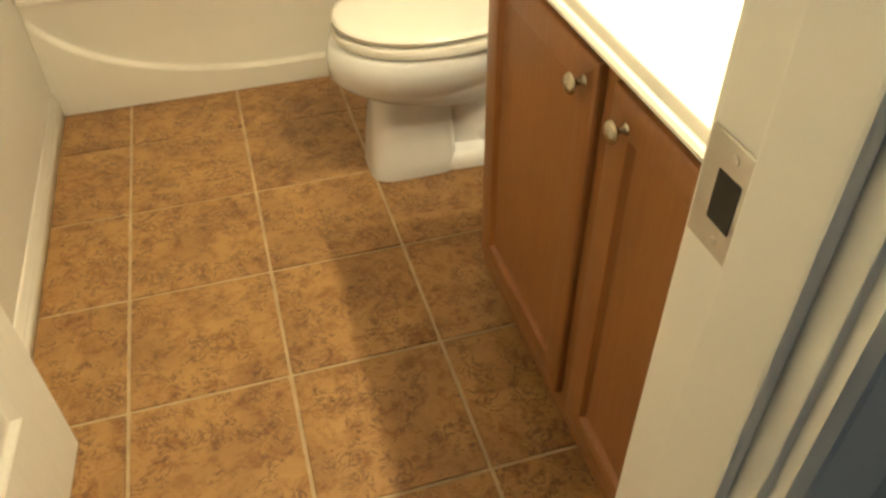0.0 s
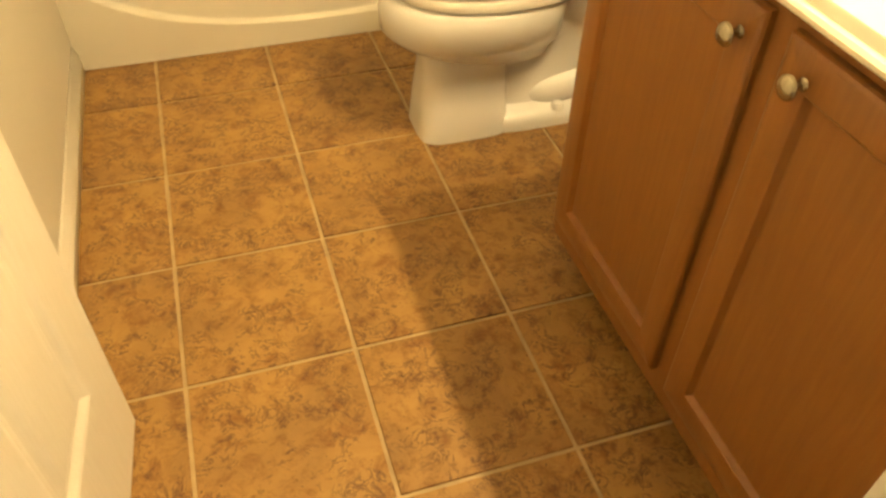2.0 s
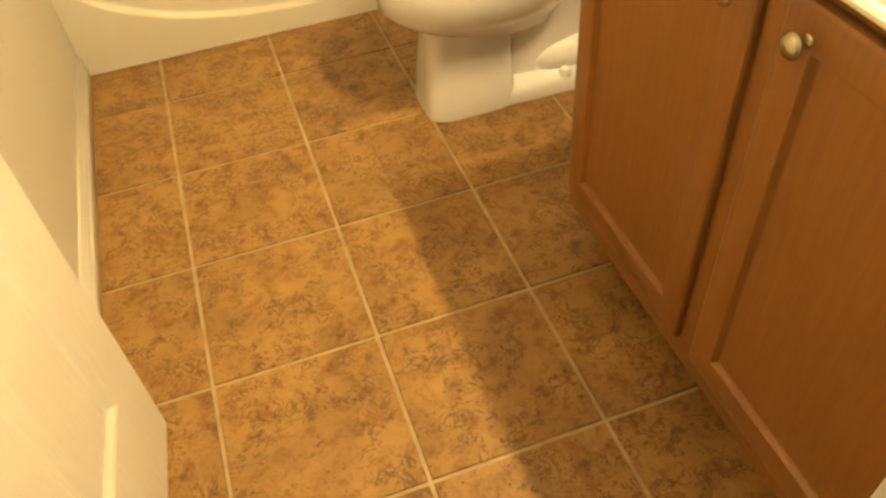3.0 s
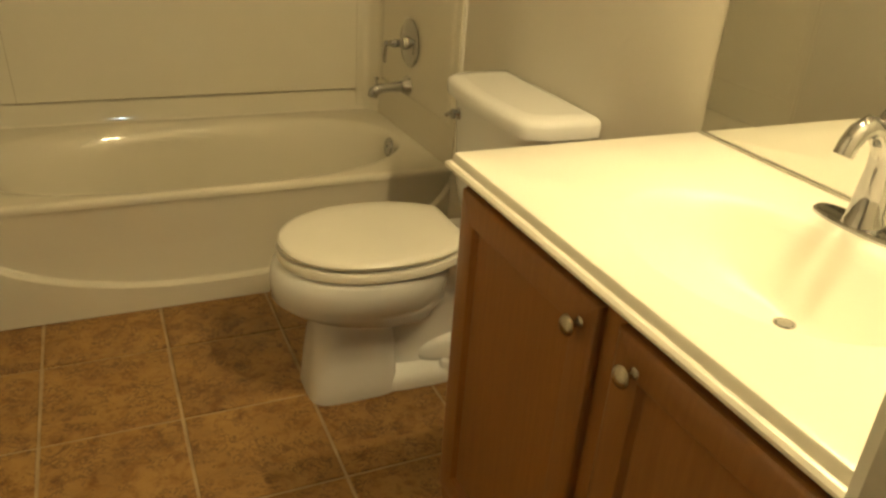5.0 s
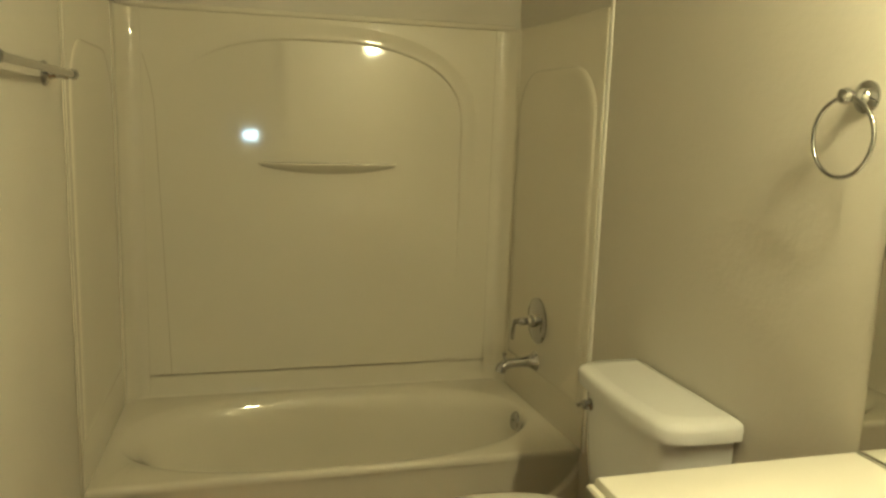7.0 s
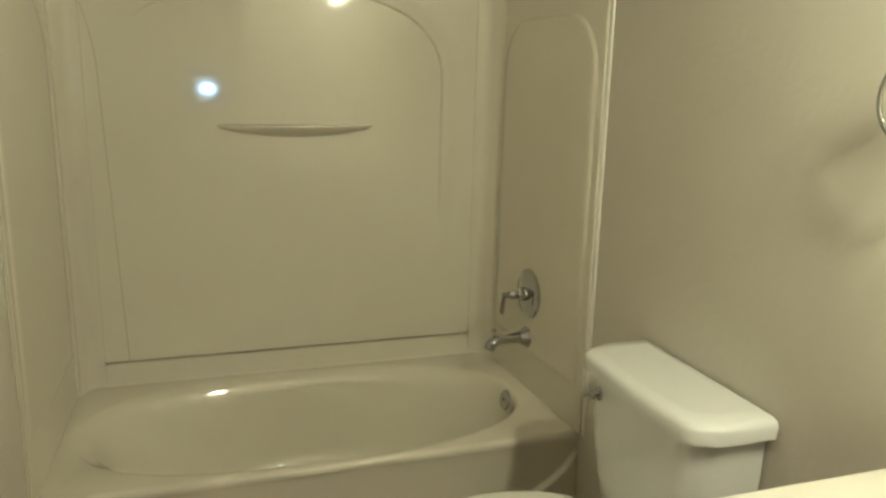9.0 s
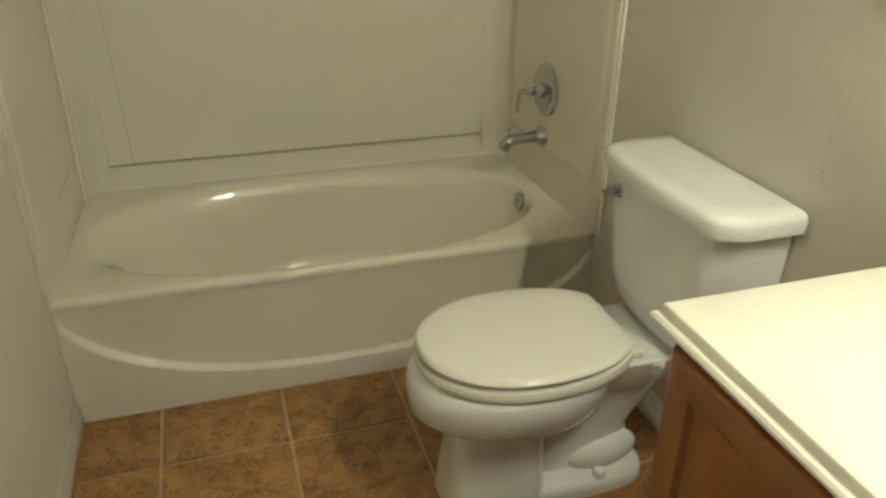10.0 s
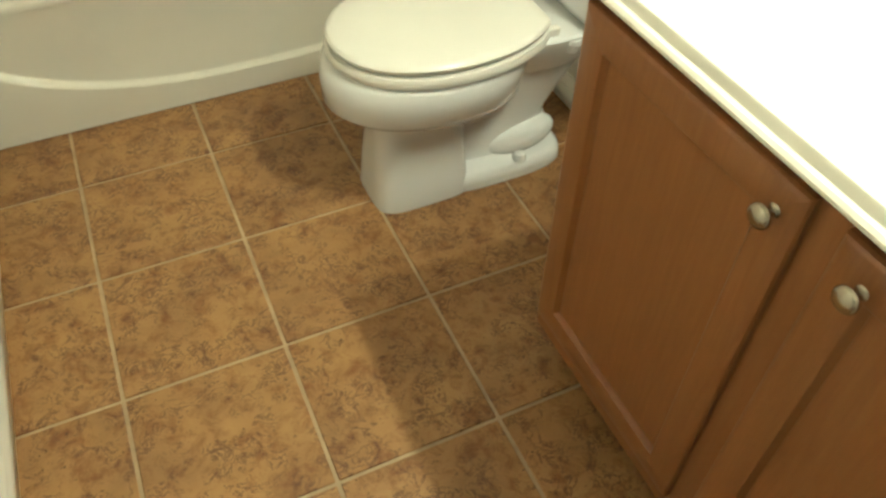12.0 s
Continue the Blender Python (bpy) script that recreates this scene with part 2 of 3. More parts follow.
# hall behind the doorway, closed, with a small window at its far end
HX0, HX1, HY = -0.55, 1.95, -7.6
structure("hall_floor", box(HX0, HX1, HY, HALL_WALL, -0.06, -0.002), M_CARPET, "hall floor with short brown carpet")
structure("hall_ceiling", box(HX0 - 0.1, HX1 + 0.1, HY - 0.1, HALL_WALL, CEIL, CEIL + 0.1), M_CEIL, "white hall ceiling")
hw = box(HX0 - 0.1, HX0, HY - 0.1, HALL_WALL + 0.1, -0.06, CEIL)
box(HX1, HX1 + 0.1, HY - 0.1, HALL_WALL + 0.1, -0.06, CEIL, bm=hw)
box(HX0, -0.1, HALL_WALL, HALL_WALL + 0.1, -0.06, CEIL, bm=hw)
box(ROOM_W + 0.1, HX1, HALL_WALL, HALL_WALL + 0.1, -0.06, CEIL, bm=hw)
WX0, WX1, WZ0, WZ1 = 0.52, 0.82, 1.04, 1.28
box(HX0, WX0, HY - 0.1, HY, -0.06, CEIL, bm=hw)
box(WX1, HX1, HY - 0.1, HY, -0.06, CEIL, bm=hw)
box(WX0, WX1, HY - 0.1, HY, -0.06, WZ0, bm=hw)
box(WX0, WX1, HY - 0.1, HY, WZ1, CEIL, bm=hw)
structure("hall_walls", hw, M_WALL, "plain painted hall walls")
win = tagged(empty("window_1", ((WX0 + WX1) / 2, HY, WZ0)), "small hall window with daylight behind", "window", "", "structure")
wf = bmesh.new()
cx = (WX1 - WX0) / 2
for a in ((-cx, -cx + 0.03, 0, WZ1 - WZ0), (cx - 0.03, cx, 0, WZ1 - WZ0), (-cx + 0.03, cx - 0.03, 0, 0.03), (-cx + 0.03, cx - 0.03, WZ1 - WZ0 - 0.03, WZ1 - WZ0)):
    box(a[0], a[1], -0.07, -0.02, a[2], a[3], 0.003, 1, wf)
part("window_frame", wf, M_TRIM, win)
pane = part("pane", box(-cx + 0.03, cx - 0.03, -0.048, -0.044, 0.03, WZ1 - WZ0 - 0.03), M_GLASS, win)
pane.visible_shadow = False


# ---- trim ----
def base_profile(depth=0.014, h=0.085):
    return [(0, 0), (depth, 0), (depth, h * 0.50), (depth * 0.78, h * 0.53), (depth * 0.78, h * 0.62), (depth * 0.98, h * 0.66), (depth * 0.95, h * 0.71),
            (depth * 0.62, h * 0.77), (depth * 0.58, h * 0.87), (depth * 0.36, h * 0.93), (depth * 0.3, h), (0, h)]


def run_profile(profile, start, along, out):
    """Sweeps an (outwards, up) profile over a straight run."""
    s, a, o = Vector(start), Vector(along), Vector(out)
    return loft([[s + o * d + Vector((0, 0, z)) for d, z in profile], [s + a + o * d + Vector((0, 0, z)) for d, z in profile]])


tagged(part("baseboard", run_profile(base_profile(), (0, -1.93, 0), (0, 1.925, 0), (1, 0, 0)), M_TRIM, None, "", 20),
       "white moulded baseboard along the painted wall", "baseboard", "", "structure")
tagged(part("baseboard", run_profile(base_profile(), (ROOM_W, -1.13, 0), (0, 1.085, 0), (-1, 0, 0)), M_TRIM, None, "", 20),
       "white moulded baseboard behind the toilet", "baseboard", "", "structure")

frame_thing = tagged(empty("door_frame", (JAMB_R, DOOR_WALL, 0)), "white painted door frame with strike plate", "door frame", "", "structure")


def at(ob, bm):
    """Moves a mesh drawn in room places into the frame of its thing."""
    bmesh.ops.translate(bm, verts=bm.verts, vec=-Vector(ob.location))
    return bm


part("jamb", at(frame_thing, box(JAMB_R, JAMB_R + 0.018, HALL_WALL - 0.002, DOOR_WALL + 0.002, 0, DOOR_H, 0.002, 2)), M_TRIM, frame_thing)
part("jamb", at(frame_thing, box(JAMB_L - 0.018, JAMB_L, HALL_WALL - 0.002, DOOR_WALL + 0.002, 0, DOOR_H, 0.002, 2)), M_TRIM, frame_thing)
part("head", at(frame_thing, box(JAMB_L - 0.018, JAMB_R + 0.018, HALL_WALL - 0.002, DOOR_WALL + 0.002, DOOR_H, DOOR_H + 0.018, 0.002, 2)), M_TRIM, frame_thing)
part("door_stop", at(frame_thing, box(JAMB_R - 0.011, JAMB_R, DOOR_WALL - 0.099, DOOR_WALL - 0.045, 0, DOOR_H, 0.003, 2)), M_TRIM, frame_thing)
part("door_stop", at(frame_thing, box(JAMB_L, JAMB_L + 0.011, DOOR_WALL - 0.099, DOOR_WALL - 0.045, 0, DOOR_H, 0.003, 2)), M_TRIM, frame_thing)


def casing(x0, x1, y_wall, out):
    """Upright moulded casing board on a wall face."""
    prof = [(0, 0), (0.0, 0.010), (0.008, 0.014), (0.018, 0.011), (0.034, 0.013), (0.046, 0.017), (0.056, 0.017), (0.058, 0.0)]
    w = x1 - x0
    k = abs(w) / 0.058
    sgn = 1 if w > 0 else -1
    rings = []
    for z in (0, DOOR_H + 0.06):
        rings.append([(x0 + sgn * a * k, y_wall + out * d, z) for a, d in prof])
    return loft(rings)


for x0, x1, yw, out in ((JAMB_R + 0.006, JAMB_R + 0.066, HALL_WALL - 0.002, -1), (JAMB_L - 0.006, JAMB_L - 0.066, HALL_WALL - 0.002, -1),
                        (JAMB_R + 0.006, JAMB_R + 0.066, DOOR_WALL + 0.002, 1)):
    part("casing", at(frame_thing, casing(x0, x1, yw, out)), M_TRIM, frame_thing, "", 20)
strike = part("strike_plate", at(frame_thing, box(JAMB_R - 0.0025, JAMB_R - 0.0002, DOOR_WALL - 0.048, DOOR_WALL + 0.001, 0.988, 1.060, 0.001, 1)), M_STEEL, frame_thing, "worn steel strike plate")
# no opening is cut: a dark slip on the plate paints its shade
part("latch_shade_slip", at(frame_thing, box(JAMB_R - 0.0032, JAMB_R - 0.0028, DOOR_WALL - 0.034, DOOR_WALL - 0.014, 1.008, 1.040)), M_DARK, strike)
for z in (0.997, 1.051):
    part("screw", at(frame_thing, lathe([(0.003, 0), (0.003, 0.0009), (0.0015, 0.0013)], (JAMB_R - 0.0024, DOOR_WALL - 0.024, z), (-1, 0, 0), 12)), M_STEEL, strike)


# ---- the door leaf, standing open along the side wall ----
def door_leaf():
    """Six-panel moulded leaf; local x from hinge to latch edge, y from room face to hall face."""
    w, th = 0.755, 0.035
    leaf = tagged(empty("door_1", (JAMB_L + 0.012, DOOR_WALL - 0.002, 0.008)), "white six-panel door standing open beside the wall", "door", "", "structure")
    leaf.rotation_euler = (0, 0, radians(86.0))
    h = DOOR_H - 0.014
    cols = ((0.114, 0.340), (0.414, 0.641))
    rows = ((0.235, 0.80), (0.985, 1.56), (1.66, 1.90))
    slab = bmesh.new()
    xs = sorted({0, w, *[v for c in cols for v in c]})
    zs = sorted({0, h, *[v for r in rows for v in r]})
    d = 0.009
    for side in (0, 1):
        y_face = th / 2 * (1 if side == 0 else -1)
        sgn = 1 if side == 0 else -1
        for i in range(len(xs) - 1):
            for k in range(len(zs) - 1):
                c = (xs[i], xs[i + 1])
                r = (zs[k], zs[k + 1])
                if c in cols and r in rows:
                    levels = ((0, 0.0), (0.006, -0.002), (0.012, -0.006), (0.020, -d), (0.030, -d), (0.052, -0.002))
                    rings = [[(c[0] + o, y_face + sgn * q, r[0] + o), (c[1] - o, y_face + sgn * q, r[0] + o),
                              (c[1] - o, y_face + sgn * q, r[1] - o), (c[0] + o, y_face + sgn * q, r[1] - o)] for o, q in levels]
                    loft(rings, False, True, slab)
                else:
                    slab.faces.new([slab.verts.new(p) for p in ((c[0], y_face, r[0]), (c[1], y_face, r[0]), (c[1], y_face, r[1]), (c[0], y_face, r[1]))])
    for a, b2 in (((0, 0), (0, h)), ((w, 0), (w, h)), ((0, 0), (w, 0)), ((0, h), (w, h))):
        slab.faces.new([slab.verts.new(p) for p in ((a[0], -th / 2, a[1]), (b2[0], -th / 2, b2[1]), (b2[0], th / 2, b2[1]), (a[0], th / 2, a[1]))])
    bmesh.ops.remove_doubles(slab, verts=slab.verts, dist=0.0002)
    part("leaf", slab, M_DOOR, leaf, "", 14)
    hz = 0.945
    for sgn in (-1, 1):
        o = Vector((w - 0.062, sgn * th / 2, hz))
        hd = part("door_handle", lathe([(0.032, 0), (0.032, 0.004), (0.028, 0.009), (0.013, 0.012), (0.011, 0.045)], o, (0, sgn, 0)), M_CHROME, leaf, "chrome lever handle")
        if sgn == -1:
            grip = tube([o + Vector((0.0, sgn * 0.048, 0)), o + Vector((-0.03, sgn * 0.052, 0.002)), o + Vector((-0.07, sgn * 0.052, 0.001)), o + Vector((-0.10, sgn * 0.05, -0.004)),
                         o + Vector((-0.108, sgn * 0.05, -0.005)), o + Vector((-0.116, sgn * 0.05, -0.006))], [0.012, 0.0095, 0.0085, 0.0095, 0.0125, 0.012], 16)
            part("grip", grip, M_CHROME, hd)
    part("latch_plate", box(w - 0.0005, w + 0.0012, -0.012, 0.012, hz - 0.028, hz + 0.028, 0.0005, 1), M_CHROME, leaf)
    for z in (0.22, 1.02, 1.82):
        part("hinge", tube([(-0.006, th / 2 + 0.004, z - 0.045), (-0.006, th / 2 + 0.004, z + 0.045)], 0.0065, 12), M_CHROME, leaf)
    return leaf


door_leaf()


# ---- bathtub ----
RIM = 0.385


def apron_y(x, z):
    """Skirt of the tub: a recessed field bounded below by a wide curve."""
    c, a, b = ROOM_W / 2, 0.775, 0.314
    u = min(1.0, abs(x - c) / a)
    edge = RIM - b * (1 - u ** 2.35) ** (1 / 2.0)
    t = max(0.0, min(1.0, (z - edge) / 0.008))
    t = t * t * (3 - 2 * t)
    fade = max(0.0, min(1.0, (0.372 - z) / 0.16))
    return 0.001 + 0.022 * t * fade ** 0.6


def bathtub():
    tub = empty("bathtub", (ROOM_W / 2, 0.37, 0), "white acrylic bathtub with curved relief on its apron", "bathtub")
    x0, x1 = 0.001, ROOM_W - 0.001
    nx, nz = 220, 110
    rings = []
    for k in range(nz + 1):
        z = 0.002 + (0.366 - 0.002) * k / nz
        rings.append([(x0 + (x1 - x0) * i / nx, apron_y(x0 + (x1 - x0) * i / nx, z), z) for i in range(nx + 1)])
    part("apron", at(tub, loft(rings, False, False, closed=False)), M_ACRYLIC, tub, "", 60)
    n = 128
    ocx, ocy = 0.762, 0.372

    def rect_ring(inset, z, front):
        ring = []
        hx, hy0, hy1 = ROOM_W / 2 - 0.001 - inset, ocy - front, 0.735 - ocy
        for i in range(n):
            t = 2 * math.pi * (i + 0.5) / n
            c, s = math.cos(t), math.sin(t)
            hy = hy1 if s > 0 else hy0
            k = min(hx / max(abs(c), 1e-6), hy / max(abs(s), 1e-6))
            ring.append((ocx + k * c, ocy + k * s, z))
        for qx in (-hx, hx):
            for qy in (-hy0, hy1):
                m = min(range(n), key=lambda i: (ring[i][0] - ocx - qx) ** 2 + (ring[i][1] - ocy - qy) ** 2)
                ring[m] = (ocx + qx, ocy + qy, z)
        return ring

    def basin(ax, axb, ay, z, shift=0.0, power=2.5, roll=0.0):
        """A ring of the basin; roll lowers it along the front and the sloping end."""
        ring = []
        for i in range(n):
            t = 2 * math.pi * (i + 0.5) / n
            c, s = math.cos(t), math.sin(t)
            a = axb if c > 0 else ax
            drop = roll * max(0.0, min(1.0, -1.1 * s - 0.55 * c))
            ring.append((ocx + shift + a * math.copysign(abs(c) ** (2 / power), c), ocy + ay * math.copysign(abs(s) ** (2 / power), s), z - drop))
        return ring

    rings = [rect_ring(0, 0.360, 0.0), rect_ring(0, 0.372, -0.002), rect_ring(0, 0.380, 0.001), rect_ring(0, RIM, 0.008),
             rect_ring(0.004, RIM + 0.001, 0.020),
             basin(0.716, 0.697, 0.338, RIM - 0.0005, 0, 2.45, 0.008), basin(0.706, 0.689, 0.327, RIM - 0.004, 0, 2.45, 0.013), basin(0.678, 0.682, 0.315, RIM - 0.012, 0, 2.45, 0.018),
             basin(0.656, 0.676, 0.304, RIM - 0.029, 0, 2.38, 0.020), basin(0.626, 0.670, 0.294, 0.312, 0, 2.28, 0.012), basin(0.585, 0.662, 0.281, 0.25, 0, 2.18, 0.004), basin(0.535, 0.648, 0.269, 0.18, 0, 2.1), basin(0.48, 0.628, 0.255, 0.11, 0, 2.1), basin(0.44, 0.590, 0.242, 0.072, 0, 2.1),
             basin(0.40, 0.545, 0.215, 0.052), basin(0.33, 0.47, 0.15, 0.046)]
    part("basin", at(tub, loft(rings, False, True)), M_ACRYLIC, tub, "", 50)
    ledge = bmesh.new()
    prof = [(0.014, 0.0), (0.006, 0.003), (0.003, 0.010), (0.0025, 0.0815), (0.0, 0.0815), (0.0, 0.0)]
    loft([[(x, 0.735 - d, RIM - 0.001 + z) for d, z in prof] for x in (0.036, ROOM_W - 0.036)], True, True, ledge)
    part("upstand", at(tub, ledge), M_ACRYLIC, tub)
    plate = part("overflow_plate", at(tub, lathe([(0.034, 0), (0.036, 0.004), (0.033, 0.010), (0.020, 0.013), (0.002, 0.013)], (1.436, 0.374, 0.338), (-1, 0, 0.18))), M_CHROME, tub, "round chrome overflow plate")
    part("screw", at(tub, lathe([(0.005, 0.012), (0.005, 0.016), (0.001, 0.017)], (1.435, 0.374, 0.340), (-1, 0, 0.18), 12)), M_CHROME, plate)
    return tub


bathtub()

# ---- moulded surround round the tub ----
S_TOP, S_BOT = 1.80, 0.468
sur = empty("tub_surround", (ROOM_W / 2, 0.74, S_BOT), "glossy white moulded tub surround with arch and soap ledge", "tub surround")
part("joint", at(sur, box(0.08, ROOM_W - 0.112, 0.7315, 0.757, S_BOT + 0.001, S_BOT + 0.003)), M_SEAM, sur, "dark joint line between tub and wall panel")
part("back_panel", at(sur, box(0.03, ROOM_W - 0.03, 0.733, 0.757, S_BOT + 0.003, S_TOP, 0.002, 2)), M_ACRYLIC, sur)


def left_seam():
    """Fine joint leaning outwards as it climbs and bending away under the arch."""
    rings = []
    for k in range(25):
        u = k / 24
        z = S_BOT + 0.004 + 1.175 * u
        x = 0.186 - 0.042 * u - 0.030 * max(0.0, (u - 0.82) / 0.18) ** 2
        rings.append([(x - 0.0013, 0.7345, z), (x - 0.0009, 0.7322, z), (x + 0.0009, 0.7322, z), (x + 0.0013, 0.7345, z)])
    return loft(rings)


part("joint", at(sur, left_seam()), M_SEAM, sur, "dark joint line between wall panels")


def arch_point(t):
    """Runs along the arch from its left spring, over the crown and down the right side."""
    cx0, a, b, z0 = 0.735, 0.548, 0.305, 1.415
    if t < 0.6:
        ang = math.pi * (0.84 - 0.84 * t / 0.6)
        c, s = math.cos(ang), math.sin(ang)
        return cx0 + a * math.copysign(abs(c) ** (2 / 2.5), c), z0 + b * abs(s) ** (2 / 2.5)
    k = (t - 0.6) / 0.4
    return cx0 + a, z0 - 0.62 * k


def arch_frame():
    """Raised field above and beside the arch, thinning out at both its ends."""
    rings = []
    n = 120
    for i in range(n + 1):
        t = i / n
        x, z = arch_point(t)
        x2, z2 = arch_point(min(1, t + 0.004))
        x1, z1 = arch_point(max(0, t - 0.004))
        d = Vector((x2 - x1, z2 - z1)).normalized()
        nrm = Vector((-d.y, d.x))
        thick = 0.009 * min(1, t / 0.12) * min(1, (1 - t) / 0.30)
        y = 0.7325
        offs = ((0.0, 0.004), (0.0, -0.2 * thick), (0.004, -0.85 * thick), (0.010, -thick), (0.030, -0.8 * thick), (0.075, 0.004))
        rings.append([(x + nrm.x * o, y + q, z + nrm.y * o) for o, q in offs])
    return loft(rings, False, False, closed=False)


part("arch_moulding", at(sur, arch_frame()), M_ACRYLIC, sur, "", 60)


def corner_column(side):
    """Concave rounded corner between the rear and side panels."""
    # three shallow flutes run up the hollow of the corner
    pts = []
    for k in range(49):
        ang = math.pi / 2 * (1 - k / 48)
        q = 0.075 - 0.0045 * math.sin(3 * ang) ** 2
        pts.append((q * math.cos(ang), q * math.sin(ang)))
    rings = []
    for z in (RIM, S_BOT + 0.03, S_TOP - 0.03, S_TOP - 0.008, S_TOP):
        o = 0.004 if z == RIM else 0.0
        ring = []
        for cx2, cy2 in pts:
            x = 1.415 + cx2 + o
            y = 0.6575 + cy2 + o
            ring.append((x, y, z))
        ring.append((1.512, 0.655, z))
        ring.append((1.512, 0.757, z))
        ring.append((1.415, 0.757, z))
        rings.append([(p[0] if side > 0 else ROOM_W - p[0], p[1], p[2]) for p in ring])
    return loft(rings)


def side_panel(side):
    e = 1.0 if side > 0 else 0.45
    bm = box(1.490, 1.522, -0.018, 0.735, RIM, S_TOP, 0.002, 2)
    # raised field with a round-headed outline
    outline = []
    y0, y1, z0, z1, r = 0.012, 0.640, 0.53, 1.64, 0.17
    outline += [(y0, z0), (y1, z0)]
    outline += arc(y1 - r, z1 - r, r, 0, 90, 10)
    outline += arc(y0 + r, z1 - r, r, 90, 180, 10)
    cy, cz = (y0 + y1) / 2, (z0 + z1) / 2

    def ring(inset, x):
        return [(x, cy + (y - cy) * (1 - inset / 0.24), cz + (z - cz) * (1 - inset / 0.55)) for y, z in outline]

    loft([ring(0, 1.492), ring(0.004, 1.490 - 0.0045 * e), ring(0.012, 1.490 - 0.0075 * e), ring(0.03, 1.490 - 0.0075 * e)], True, True, bm)
    for v in bm.verts:
        v.co.x = min(1.522, v.co.x + 0.022 * (1 - (v.co.y + 0.018) / 0.75))
    if side < 0:
        for v in bm.verts:
            v.co.x = max(0.0015, ROOM_W - v.co.x - 0.006)
    return bm


for side in (1, -1):
    part("corner_column", at(sur, corner_column(side)), M_ACRYLIC, sur, "", 40)
    part("side_panel", at(sur, side_panel(side)), M_ACRYLIC, sur, "", 40)
    fx = box(1.5165 if side > 0 else 1.5205, 1.5235, -0.036, -0.0185, RIM - 0.004, S_TOP + 0.25, 0.003, 3)
    if side < 0:
        for v in fx.verts:
            v.co.x = ROOM_W - v.co.x
    part("edge_trim", at(sur, fx), M_CAULK if side > 0 else M_ACRYLIC, sur, "white rounded edge trim against the wall")
part("top_lip", at(sur, box(0.03, ROOM_W - 0.03, 0.722, 0.759, S_TOP, S_TOP + 0.022, 0.008, 3)), M_ACRYLIC, sur)


def soap_shelf():
    n = 40
    rings = []
    x0, x1 = 0.505, 1.030
    for i in range(n + 1):
        t = i / n
        x = x0 + (x1 - x0) * t
        k = max(0.0, 1 - (2 * t - 1) ** 2)
        d = 0.070 * k ** 0.55 + 0.002
        h = 0.042 * k ** 0.7 + 0.003
        z = 1.276
        rings.append([(x, 0.736, z), (x, 0.736 - d * 0.8, z - 0.001), (x, 0.736 - d * 0.97, z - 0.002), (x, 0.736 - d, z - 0.006),
                      (x, 0.736 - d * 0.93, z - 0.010 - h * 0.06), (x, 0.736 - d * 0.5, z - 0.007 - h * 0.48), (x, 0.736, z - 0.006 - h * 0.86)])
    return loft(rings)


part("soap_shelf", at(sur, soap_shelf()), M_ACRYLIC, sur, "", 50)


# ---- tub filler and mixer ----
def mixer():
    ob = empty("shower_mixer", (1.4925, 0.352, 0.732), "chrome round mixer plate with lever handle", "mixer")
    part("escutcheon", lathe([(0.086, 0), (0.086, 0.004), (0.078, 0.009), (0.050, 0.012), (0.030, 0.016), (0.024, 0.016)], (0, 0, 0), (-1, 0, 0), 48), M_CHROME, ob)
    part("stem", lathe([(0.024, 0.014), (0.022, 0.034), (0.014, 0.040), (0.014, 0.052), (0.017, 0.058), (0.013, 0.066), (0.009, 0.084), (0.011, 0.090), (0.008, 0.097)], (0, 0, 0), (-1, 0, 0)), M_CHROME, ob)
    part("lever", tube([(-0.086, 0.004, 0.006), (-0.089, 0.008, -0.010), (-0.091, 0.014, -0.040), (-0.090, 0.018, -0.062), (-0.088, 0.020, -0.072)], [0.007, 0.006, 0.0075, 0.0085, 0.005], 14), M_CHROME, ob)
    return ob


def spout():
    ob = empty("tub_spout", (1.4985, 0.356, 0.576), "chrome tub spout with diverter knob", "tub spout")
    part("flange", lathe([(0.036, 0), (0.037, 0.006), (0.031, 0.014), (0.026, 0.026), (0.021, 0.034)], (0, 0, 0), (-1, 0, 0)), M_CHROME, ob)
    part("barrel", tube([(-0.03, 0, 0), (-0.07, 0, -0.001), (-0.105, 0, -0.003), (-0.125, 0, -0.008), (-0.138, 0, -0.018), (-0.142, 0, -0.034)], [0.021, 0.018, 0.018, 0.020, 0.021, 0.019], 24), M_CHROME, ob)
    part("diverter", lathe([(0.004, 0), (0.004, 0.018), (0.008, 0.020), (0.009, 0.026), (0.004, 0.030)], (-0.128, 0, 0.008), (0, 0, 1), 16), M_CHROME, ob)
    return ob


mixer()
spout()


